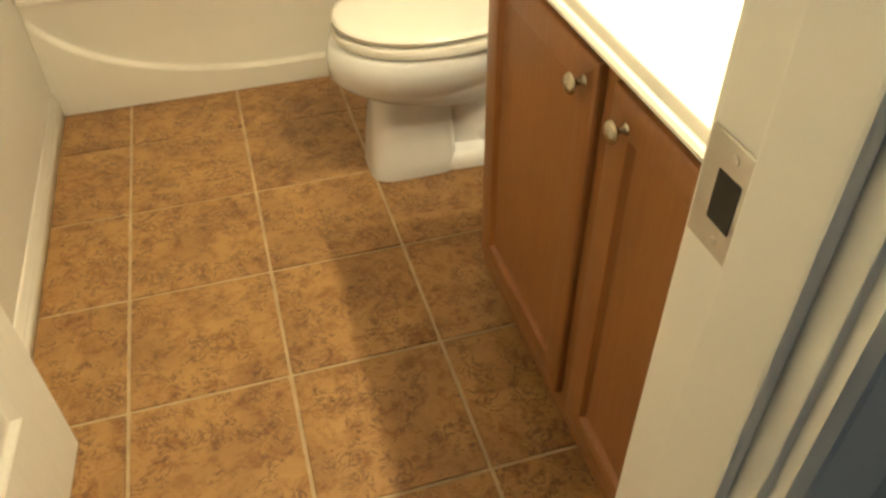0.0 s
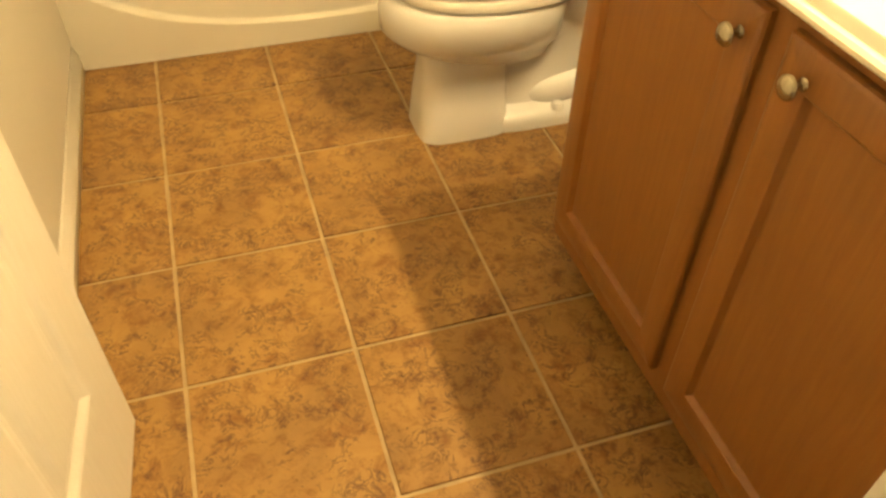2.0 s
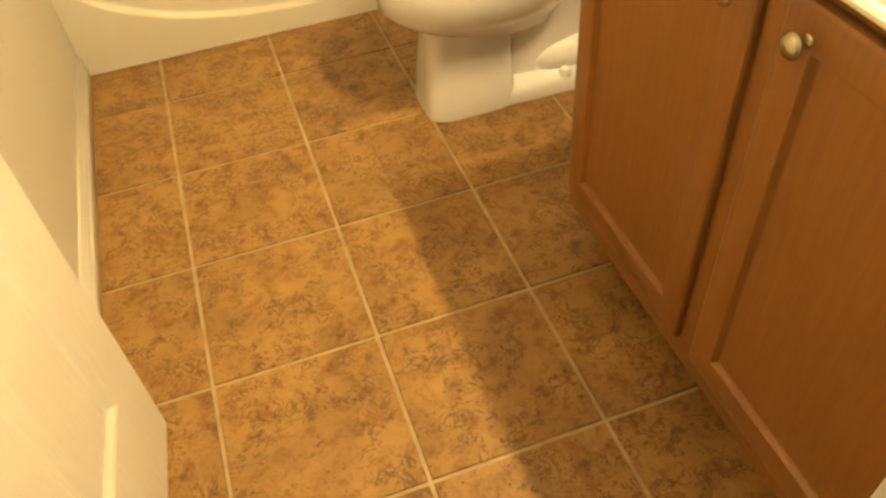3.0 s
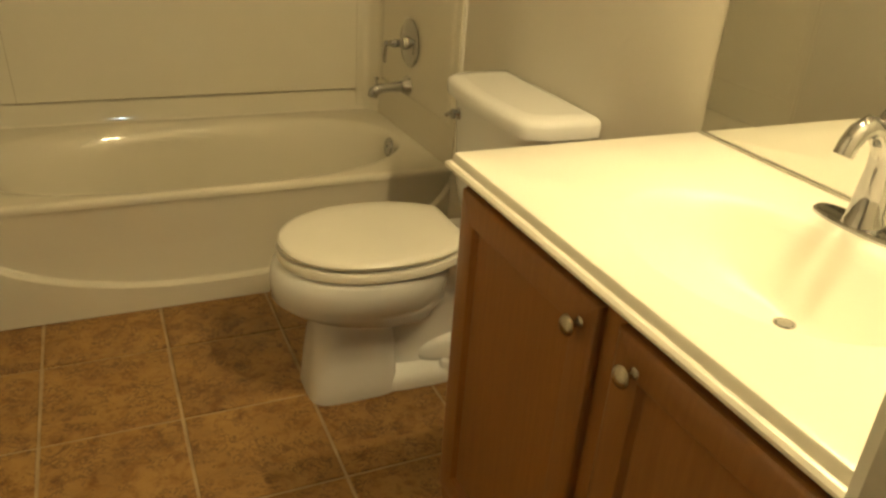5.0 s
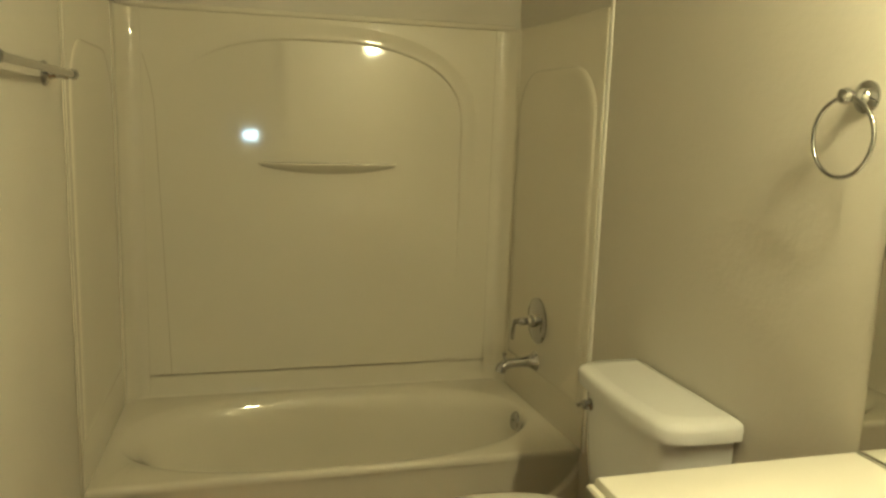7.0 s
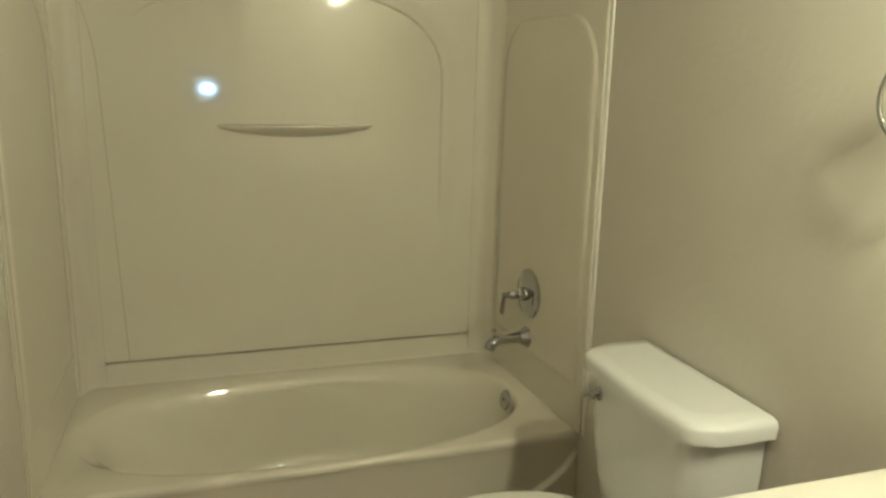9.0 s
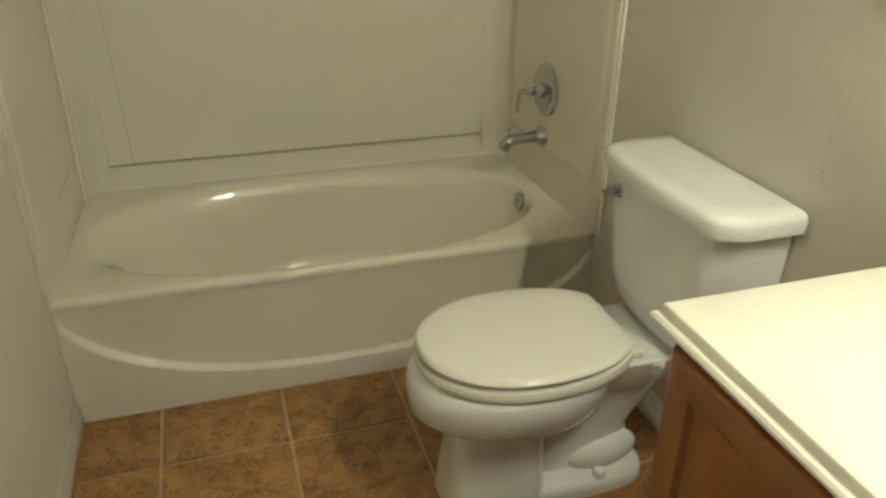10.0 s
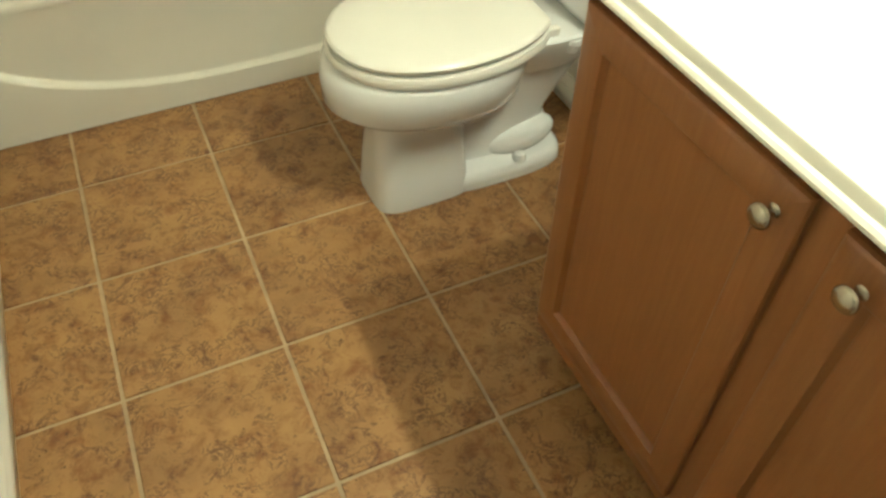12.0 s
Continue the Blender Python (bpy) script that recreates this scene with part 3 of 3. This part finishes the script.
# ---- toilet ----
def toilet():
    ob = empty("toilet", (1.111, TOILET_Y, 0), "white porcelain two-piece toilet with closed lid", "toilet")
    ty = 0.0

    def X(v):
        return v - 1.10
    n = 72
    bowl = loft([oval(X(1.09), ty, 0.202, 0.165, 0.078, 2.2, n, 0.13), oval(X(1.06), ty, 0.236, 0.198, 0.110, 2.2, n, 0.17), oval(X(1.045), ty, 0.270, 0.234, 0.146, 2.2, n, 0.20),
                 oval(X(1.035), ty, 0.305, 0.260, 0.176, 2.15, n, 0.20), oval(X(1.035), ty, 0.350, 0.260, 0.188, 2.1, n, 0.215), oval(X(1.035), ty, 0.385, 0.252, 0.189, 2.1, n, 0.22),
                 oval(X(1.035), ty, 0.397, 0.238, 0.182, 2.1, n, 0.22), oval(X(1.035), ty, 0.401, 0.226, 0.172, 2.1, n, 0.21)])
    # pedestal, squared at the front
    part("pedestal", loft([oval(X(0.985), ty, 0.001, 0.130, 0.101, 4.5, n, 0.118), oval(X(0.985), ty, 0.012, 0.128, 0.100, 4.5, n, 0.118), oval(X(0.985), ty, 0.10, 0.121, 0.092, 4.2, n, 0.114),
                       oval(X(0.985), ty, 0.20, 0.111, 0.084, 3.4, n, 0.113), oval(X(0.985), ty, 0.262, 0.118, 0.092, 2.8, n, 0.12)]), M_PORCELAIN, ob, "", 50)
    # foot at the back
    part("foot", loft([oval(X(1.20), ty, z, a0 + 0.02, b0, 3.0, n, a0) for z, a0, b0 in
                       ((0.001, 0.186, 0.100), (0.016, 0.185, 0.099), (0.028, 0.182, 0.096), (0.038, 0.176, 0.090), (0.046, 0.166, 0.080), (0.052, 0.150, 0.064), (0.056, 0.13, 0.045))]), M_PORCELAIN, ob, "", 50)
    # trapway bulging from the column
    part("trapway", loft([oval(X(1.20), ty, 0.03, 0.15, 0.050, 2.6, n, 0.15), oval(X(1.20), ty, 0.07, 0.15, 0.048, 2.6, n, 0.145), oval(X(1.19), ty, 0.11, 0.15, 0.046, 2.6, n, 0.14),
                          oval(X(1.20), ty, 0.15, 0.15, 0.044, 2.6, n, 0.14), oval(X(1.22), ty, 0.20, 0.15, 0.048, 2.6, n, 0.15), oval(X(1.24), ty, 0.26, 0.16, 0.060, 2.6, n, 0.17), oval(X(1.26), ty, 0.33, 0.18, 0.080, 2.6, n, 0.19)]), M_PORCELAIN, ob, "", 50)
    for sgn in (-1, 1):
        dome = bmesh.new()
        bmesh.ops.create_uvsphere(dome, u_segments=28, v_segments=16, radius=1.0)
        for v in dome.verts:
            v.co = Vector((X(1.258) + 0.104 * v.co.x, sgn * 0.024 + 0.050 * v.co.y, 0.082 + 0.048 * v.co.z + 0.006 * v.co.x))
        for f in dome.faces:
            f.smooth = True
        part("trapway_bulge", dome, M_PORCELAIN, ob, "", 80)
    # deck that carries the tank
    part("tank_deck", loft([oval(X(1.30), ty, 0.300, 0.10, 0.082, 3, n), oval(X(1.31), ty, 0.345, 0.14, 0.105, 3.2, n, 0.17), oval(X(1.315), ty, 0.378, 0.16, 0.120, 3.2, n, 0.19), oval(X(1.32), ty, 0.398, 0.17, 0.126, 3.2, n, 0.19), oval(X(1.32), ty, 0.402, 0.16, 0.118, 3.2, n, 0.18)]), M_PORCELAIN, ob, "", 50)
    part("bowl", bowl, M_PORCELAIN, ob, "", 50)
    def cut(points, x_most):
        return [(min(x, X(x_most)), y, z) for x, y, z in points]

    ring = [cut(oval(X(1.045), ty, z, a, b, 2.15, n, c + 0.04), 1.264) for z, a, b, c in
            ((0.402, 0.242, 0.184, 0.215), (0.405, 0.249, 0.190, 0.22), (0.418, 0.251, 0.192, 0.222), (0.427, 0.247, 0.188, 0.22), (0.4295, 0.226, 0.17, 0.20))]
    part("seat", loft(ring), M_SEAT, ob)
    lid = [cut(oval(X(1.045), ty, z, a, b, 2.15, n, c + 0.04), 1.262 - 40 * max(0.0, z - 0.452) ** 1.5) for z, a, b, c in
           ((0.434, 0.232, 0.175, 0.214), (0.4365, 0.243, 0.185, 0.220), (0.445, 0.246, 0.188, 0.222), (0.452, 0.241, 0.183, 0.218), (0.4565, 0.228, 0.171, 0.206), (0.459, 0.175, 0.124, 0.16), (0.460, 0.08, 0.06, 0.08))]
    part("lid", loft(lid), M_SEAT, ob)
    for sgn in (-1, 1):
        part("hinge", box(X(1.255), X(1.294), sgn * 0.098 - 0.010, sgn * 0.098 + 0.010, 0.402, 0.424, 0.006, 3), M_SEAT, ob)
        part("bolt_cap", lathe([(0.018, 0), (0.0175, 0.010), (0.013, 0.019), (0.004, 0.023)], (X(1.240), sgn * 0.078, 0.043), (0, 0, 1), 20), M_PORCELAIN, ob)

    def tank_ring(z, xf, hw, bow, xb=X(1.508), r=0.055, grow=0.0):
        """Plan of the tank: flat back, gently bowed front, round front corners."""
        pts = []
        m = 24
        for i in range(m + 1):
            v = -1 + 2 * i / m
            pts.append((xf - grow + bow * abs(v) ** 2.0 , v))
        shift = -0.010
        out = [(xb, shift - hw - grow, z)]
        for x, v in pts:
            y = shift + v * (hw + grow)
            k = max(0.0, (abs(v) - 0.80) / 0.20)
            out.append((x + r * (1 - math.sqrt(max(0.0, 1 - k * k))), y, z))
        out.append((xb, shift + hw + grow, z))
        return out

    part("tank", loft([tank_ring(0.402, X(1.365), 0.145, 0.02), tank_ring(0.412, X(1.352), 0.172, 0.02), tank_ring(0.440, X(1.341), 0.196, 0.02), tank_ring(0.49, X(1.334), 0.207, 0.02), tank_ring(0.60, X(1.326), 0.214, 0.02),
                       tank_ring(0.757, X(1.318), 0.221, 0.02)]), M_PORCELAIN, ob, "", 45)
    part("tank_lid", loft([tank_ring(0.748, X(1.306), 0.239, 0.022), tank_ring(0.752, X(1.300), 0.246, 0.022), tank_ring(0.781, X(1.298), 0.250, 0.022), tank_ring(0.792, X(1.303), 0.245, 0.022), tank_ring(0.798, X(1.312), 0.232, 0.022, X(1.505)), tank_ring(0.800, X(1.335), 0.20, 0.02, X(1.49))]),
         M_PORCELAIN, ob, "", 50)
    lever = part("flush_lever", lathe([(0.017, 0), (0.017, 0.005), (0.012, 0.008), (0.009, 0.015), (0.014, 0.017), (0.013, 0.024), (0.004, 0.026)], (X(1.330), 0.136, 0.706), (-1, 0, 0), 20), M_CHROME, ob, "chrome flush lever")
    part("arm", tube([(X(1.308), 0.136, 0.706), (X(1.304), 0.146, 0.706), (X(1.303), 0.160, 0.697), (X(1.304), 0.170, 0.696)], [0.005, 0.0045, 0.006, 0.004], 12), M_CHROME, lever)
    part("tank_nut", lathe([(0.020, 0), (0.020, 0.012), (0.015, 0.016), (0.012, 0.034)], (X(1.326), -0.112, 0.392), (0, 0, -1), 8), M_PORCELAIN, ob)
    return ob


toilet()


def supply_valve():
    ob = empty("water_valve", (ROOM_W, TOILET_Y - 0.14, 0.17), "chrome water valve with braided hose to tank", "valve")
    part("escutcheon", lathe([(0.028, 0), (0.026, 0.006), (0.010, 0.010), (0.009, 0.05)], (0, 0, 0), (-1, 0, 0), 24), M_CHROME, ob)
    part("body", lathe([(0.012, 0.045), (0.013, 0.07), (0.008, 0.074)], (0, 0, 0), (-1, 0, 0), 20), M_CHROME, ob)
    part("handle", lathe([(0.004, 0.07), (0.016, 0.078), (0.016, 0.086), (0.006, 0.09)], (0, 0, 0), (-1, 0, 0), 10), M_CHROME, ob)
    part("hose", tube([(-0.055, 0.0, 0.01), (-0.056, 0.002, 0.05), (-0.058, 0.012, 0.11), (-0.061, 0.018, 0.17), (-0.064, 0.020, 0.205)], 0.006, 10), M_BRAID, ob)
    return ob


supply_valve()

# ---- vanity ----
VY0, VY1 = DOOR_WALL + 0.003, -1.122   # near and far ends of the cabinet
VX = 1.018                             # face frame
VZ0, VZ1 = 0.092, 0.837


def cabinet_door(parent, y0, y1, z0, z1, knob_y, knob_z):
    """Frame-and-panel door: two stiles, two rails, a recessed panel with a bevelled lip, and a knob."""
    xf, xb = VX - 0.016, VX - 0.0005
    s = 0.060
    d = part("door", box(xf + 0.0105, xb, y0 + s - 0.004, y1 - s + 0.004, z0 + s - 0.004, z1 - s + 0.004), M_WOOD, None)
    d.parent = parent
    d.location = -Vector(parent.location)
    prof = [(0.0, xb), (0.0, xf + 0.007), (0.002, xf + 0.003), (0.005, xf + 0.001), (0.009, xf), (s - 0.010, xf), (s - 0.007, xf + 0.0012), (s - 0.005, xf + 0.004), (s - 0.002, xf + 0.0085), (s, xf + 0.0098), (s, xb)]

    def rail(p0, p1, inward, mitre):
        """One member along p0-p1, mitred at both ends."""
        a, b2 = Vector(p0), Vector(p1)
        dirn = (b2 - a).normalized()
        inn = Vector(inward)
        rings = []
        for p, sg in ((a, 1), (b2, -1)):
            rings.append([Vector((x, 0, 0)) + p + inn * o + dirn * (sg * o * mitre) for o, x in prof])
        return loft(rings)

    for nm, p0, p1, inn in (("rail", (0, y0, z0), (0, y1, z0), (0, 0, 1)), ("rail", (0, y0, z1), (0, y1, z1), (0, 0, -1)),
                            ("stile", (0, y0, z0), (0, y0, z1), (0, 1, 0)), ("stile", (0, y1, z0), (0, y1, z1), (0, -1, 0))):
        part(nm, rail(p0, p1, inn, 0.995), M_WOOD, d, "", 25)
    part("knob", lathe([(0.0085, 0), (0.0065, 0.002), (0.0048, 0.005), (0.0045, 0.012), (0.0075, 0.0155), (0.0138, 0.0175), (0.0155, 0.0195), (0.0150, 0.0220), (0.0120, 0.0250), (0.0065, 0.0270), (0.001, 0.0277)],
                       (xf, knob_y, knob_z), (-1, 0, 0), 28), M_NICKEL, d, "brushed nickel knob")
    return d


def vanity():
    ob = empty("vanity_cabinet", (VX, (VY0 + VY1) / 2, 0), "reddish-brown stained maple vanity cabinet with two panelled doors", "cabinet")
    for nm, q in (("end_panel", (VX + 0.018, ROOM_W - 0.016, VY1 - 0.0165, VY1 - 0.0005, VZ0, VZ1)), ("end_panel", (VX + 0.018, ROOM_W - 0.016, VY0 + 0.004, VY0 + 0.020, VZ0, VZ1)),
                  ("bottom_panel", (VX + 0.018, ROOM_W - 0.016, VY0 + 0.020, VY1 - 0.0165, VZ0, VZ0 + 0.016)), ("back_panel", (ROOM_W - 0.032, ROOM_W - 0.016, VY0 + 0.020, VY1 - 0.0165, VZ0 + 0.016, VZ1))):
        part(nm, at(ob, box(*q, 0.001, 1)), M_WOOD, ob)
    part("toe_kick", at(ob, box(VX + 0.075, ROOM_W - 0.02, VY0 + 0.004, VY1 - 0.012, 0.0, VZ0)), M_WOOD, ob)
    for nm, a in (("stile", (VY1 - 0.034, VY1, VZ0, VZ1)), ("stile", (-1.630, -1.515, VZ0, VZ1)), ("stile", (VY0, VY0 + 0.05, VZ0, VZ1)),
                  ("rail", (VY0 + 0.05, -1.630, VZ1 - 0.05, VZ1)), ("rail", (-1.515, VY1 - 0.034, VZ1 - 0.05, VZ1)),
                  ("rail", (VY0 + 0.05, -1.630, VZ0, VZ0 + 0.10)), ("rail", (-1.515, VY1 - 0.034, VZ0, VZ0 + 0.10))):
        part(nm, at(ob, box(VX, VX + 0.018, a[0], a[1], a[2], a[3], 0.0008, 1)), M_WOOD, ob)
    cabinet_door(ob, -1.552, -1.134, 0.146, 0.810, -1.518, 0.768)
    cabinet_door(ob, VY0 + 0.02, -1.594, 0.146, 0.810, -1.640, 0.768)
    return ob


vanity()

# worktop with its moulded-in basin
CT = 0.868
CX0, CY0, CY1 = 0.982, DOOR_WALL + 0.002, -1.101
BX, BY = 1.236, -1.575


def worktop():
    ob = empty("countertop", (CX0, BY, CT - 0.03), "cream cultured marble vanity top with moulded oval basin", "vanity top")
    n = 96

    def rect(x0, x1, y0, y1, z):
        ring = []
        cx2, cy2 = BX, BY
        for i in range(n):
            t = 2 * math.pi * (i + 0.5) / n
            c, s = math.cos(t), math.sin(t)
            hx = (x1 - cx2) if c > 0 else (cx2 - x0)
            hy = (y1 - cy2) if s > 0 else (cy2 - y0)
            k = min(hx / max(abs(c), 1e-6), hy / max(abs(s), 1e-6))
            ring.append([cx2 + k * c, cy2 + k * s, z])
        for cxr, cyr in ((x0, y1), (x0, y0), (x1, y0), (x1, y1)):
            best = min(ring, key=lambda p: (p[0] - cxr) ** 2 + (p[1] - cyr) ** 2)
            best[0], best[1] = cxr, cyr
        return [tuple(p) for p in ring]

    def well(ax, ay, z, sx=0.0):
        return [(BX + sx + ax * math.cos(2 * math.pi * (i + 0.5) / n), BY + ay * math.sin(2 * math.pi * (i + 0.5) / n), z) for i in range(n)]

    x1 = ROOM_W - 0.002
    edge = ((0.024, 0.0305), (0.004, 0.0300), (0.0005, 0.0265), (0.0, 0.0215), (0.0035, 0.0170), (0.0095, 0.0155), (0.0112, 0.0125), (0.0118, 0.0065), (0.0145, 0.0022), (0.0205, 0.0))
    rings = [rect(CX0 + d, x1, CY0, CY1 - 0.7 * d, CT - q) for d, q in edge] + [
             well(0.176, 0.236, CT + 0.0005), well(0.168, 0.228, CT - 0.002), well(0.160, 0.219, CT - 0.008), well(0.152, 0.203, CT - 0.026), well(0.136, 0.180, CT - 0.058, 0.004), well(0.112, 0.146, CT - 0.090, 0.010),
             well(0.080, 0.102, CT - 0.113, 0.034), well(0.045, 0.055, CT - 0.125, 0.062), well(0.018, 0.018, CT - 0.129, 0.086)]
    part("top", at(ob, loft(rings, False, True)), M_MARBLE, ob, "", 30)
    part("drain", at(ob, lathe([(0.0165, -0.002), (0.0165, 0.001), (0.014, 0.002), (0.012, 0.0005), (0.011, 0.002), (0.003, 0.003)], (BX + 0.086, BY, CT - 0.129), (0, 0, 1), 28)), M_CHROME, ob, "chrome drain stopper")
    return ob


worktop()


def faucet():
    ob = empty("basin_faucet", (1.444, BY + 0.018, CT), "chrome single-lever basin faucet on oval plate", "faucet")
    part("deck_plate", loft([oval(0, 0, 0.0002, 0.028, 0.080, 2.6, 48), oval(0, 0, 0.004, 0.028, 0.080, 2.6, 48), oval(0, 0, 0.008, 0.025, 0.076, 2.6, 48), oval(0, 0, 0.0095, 0.018, 0.064, 2.6, 48)]), M_CHROME, ob)
    part("column", lathe([(0.029, 0.008), (0.0275, 0.014), (0.024, 0.022), (0.0215, 0.050), (0.018, 0.085), (0.019, 0.12), (0.021, 0.150), (0.016, 0.160)], (0, 0, 0), (0, 0, 1), 32), M_CHROME, ob)
    part("spout", tube([(0.0, 0, 0.090), (-0.012, 0, 0.118), (-0.030, 0, 0.138), (-0.049, 0, 0.143), (-0.065, 0, 0.136), (-0.076, 0, 0.122), (-0.081, 0, 0.108)], [0.013, 0.0145, 0.015, 0.0145, 0.014, 0.0135, 0.013], 20), M_CHROME, ob)
    part("lever", tube([(0, 0, 0.158), (0.002, 0, 0.172), (-0.002, 0.002, 0.186), (-0.014, 0.004, 0.198), (-0.026, 0.008, 0.204)], [0.013, 0.012, 0.009, 0.008, 0.009], 16), M_CHROME, ob)
    ob.scale = (1.05, 1.02, 1.10)
    return ob


faucet()

# mirror on the wall over the worktop
mirror = empty("wall_mirror", (ROOM_W, -1.53, CT + 0.004), "large frameless wall mirror standing on the vanity top", "mirror")
part("glass", at(mirror, box(ROOM_W - 0.006, ROOM_W - 0.0008, DOOR_WALL + 0.006, -1.122, CT + 0.0062, 1.86, 0.0012, 1)), M_MIRROR, mirror, "", 20)
part("channel", at(mirror, box(ROOM_W - 0.010, ROOM_W - 0.0004, DOOR_WALL + 0.006, -1.122, CT + 0.0006, CT + 0.0058)), M_STEEL, mirror)


# ---- towel ring and towel bar ----
def towel_ring():
    ob = empty("towel_ring", (ROOM_W, -1.036, 1.514), "chrome towel ring hanging from wall bracket", "towel ring")
    part("bracket", lathe([(0.030, 0), (0.030, 0.004), (0.026, 0.008), (0.016, 0.012), (0.011, 0.020), (0.009, 0.034), (0.012, 0.040), (0.015, 0.048), (0.012, 0.057), (0.004, 0.061)], (0, 0, 0), (-1, 0, 0), 32), M_CHROME, ob)
    r, m = 0.072, 56
    part("ring", tube([(-0.046, r * math.sin(2 * math.pi * k / m), -r - 0.002 + r * math.cos(2 * math.pi * k / m)) for k in range(m + 1)], 0.0042, 12, None, False), M_CHROME, ob)
    return ob


def towel_bar():
    ob = empty("towel_bar", (0, -0.535, 1.524), "chrome towel bar on two wall posts", "towel bar")
    for y in (0.305, -0.305):
        post = part("post", lathe([(0.029, 0), (0.029, 0.004), (0.025, 0.009), (0.015, 0.013), (0.011, 0.022), (0.010, 0.040), (0.013, 0.048), (0.010, 0.056)], (0.0, y, 0), (1, 0, 0), 28), M_CHROME, ob)
        part("finial", lathe([(0.010, -0.014), (0.013, -0.006), (0.013, 0.008), (0.010, 0.014), (0.003, 0.018)], (0.062, y, 0), (0, 1 if y > 0 else -1, 0), 20), M_CHROME, post)
    part("bar", tube([(0.062, -0.305, 0), (0.062, 0.305, 0)], 0.0085, 16), M_CHROME, ob)
    return ob


towel_ring()
towel_bar()


# ---- vanity light over the mirror ----
def vanity_light():
    ob = empty("wall_lamp", (ROOM_W, BY, 2.05), "chrome wall lamp with two lit frosted glass shades", "wall lamp")
    part("back_plate", box(-0.022, -0.0005, -0.20, 0.20, -0.05, 0.05, 0.008, 3), M_CHROME, ob)
    for y in (-0.125, 0.125):
        arm = part("arm", tube([(-0.02, y, 0), (-0.09, y, 0.004), (-0.165, y, 0.0), (-0.180, y, -0.018)], 0.007, 12), M_CHROME, ob)
        part("socket", lathe([(0.022, 0), (0.024, 0.02), (0.020, 0.03)], (-0.180, y, -0.012), (0, 0, -1), 20), M_CHROME, arm)
        part("shade", lathe([(0.016, 0), (0.024, 0.012), (0.034, 0.030), (0.038, 0.050), (0.035, 0.072), (0.024, 0.090), (0.008, 0.097)], (-0.180, y, -0.040), (0, 0, -1), 24), M_SHADE, arm, "glowing frosted glass shade")
        part("bulb", lathe([(0.019, 0.094), (0.020, 0.100), (0.017, 0.108), (0.010, 0.114), (0.002, 0.116)], (-0.180, y, -0.040), (0, 0, -1), 20), M_BULB, arm, "bare lit bulb end")
    return ob


vanity_light()


# ---- floor tiles, each a piece of its own ----
TX, TY, PX, PY, GAP = 0.214, -0.905, 0.331, 0.337, 0.0075


def tile_mesh(w, d):
    bm = box(-w / 2, w / 2, -d / 2, d / 2, -0.009, 0.0, 0.0018, 1)
    return mesh_from("tile", bm, M_TILE, 40)


tile_meshes = {}
xs = [0.0] + [TX + PX * k for k in range(0, 5) if TX + PX * k < ROOM_W - 0.01] + [ROOM_W]
ys = [HALL_WALL + 0.01] + [TY + PY * k for k in range(-3, 3)] + [0.012]
for i in range(len(xs) - 1):
    for k in range(len(ys) - 1):
        w, d = xs[i + 1] - xs[i] - GAP, ys[k + 1] - ys[k] - GAP
        if w < 0.02 or d < 0.02:
            continue
        key = (round(w, 3), round(d, 3))
        if key not in tile_meshes:
            tile_meshes[key] = tile_mesh(w, d)
        t = new("tile", tile_meshes[key])
        t.parent = floor
        t.location = ((xs[i] + xs[i + 1]) / 2, (ys[k] + ys[k + 1]) / 2, 0.0)
        t.rotation_euler = (radians(random.uniform(-0.08, 0.08)), radians(random.uniform(-0.08, 0.08)), 0)
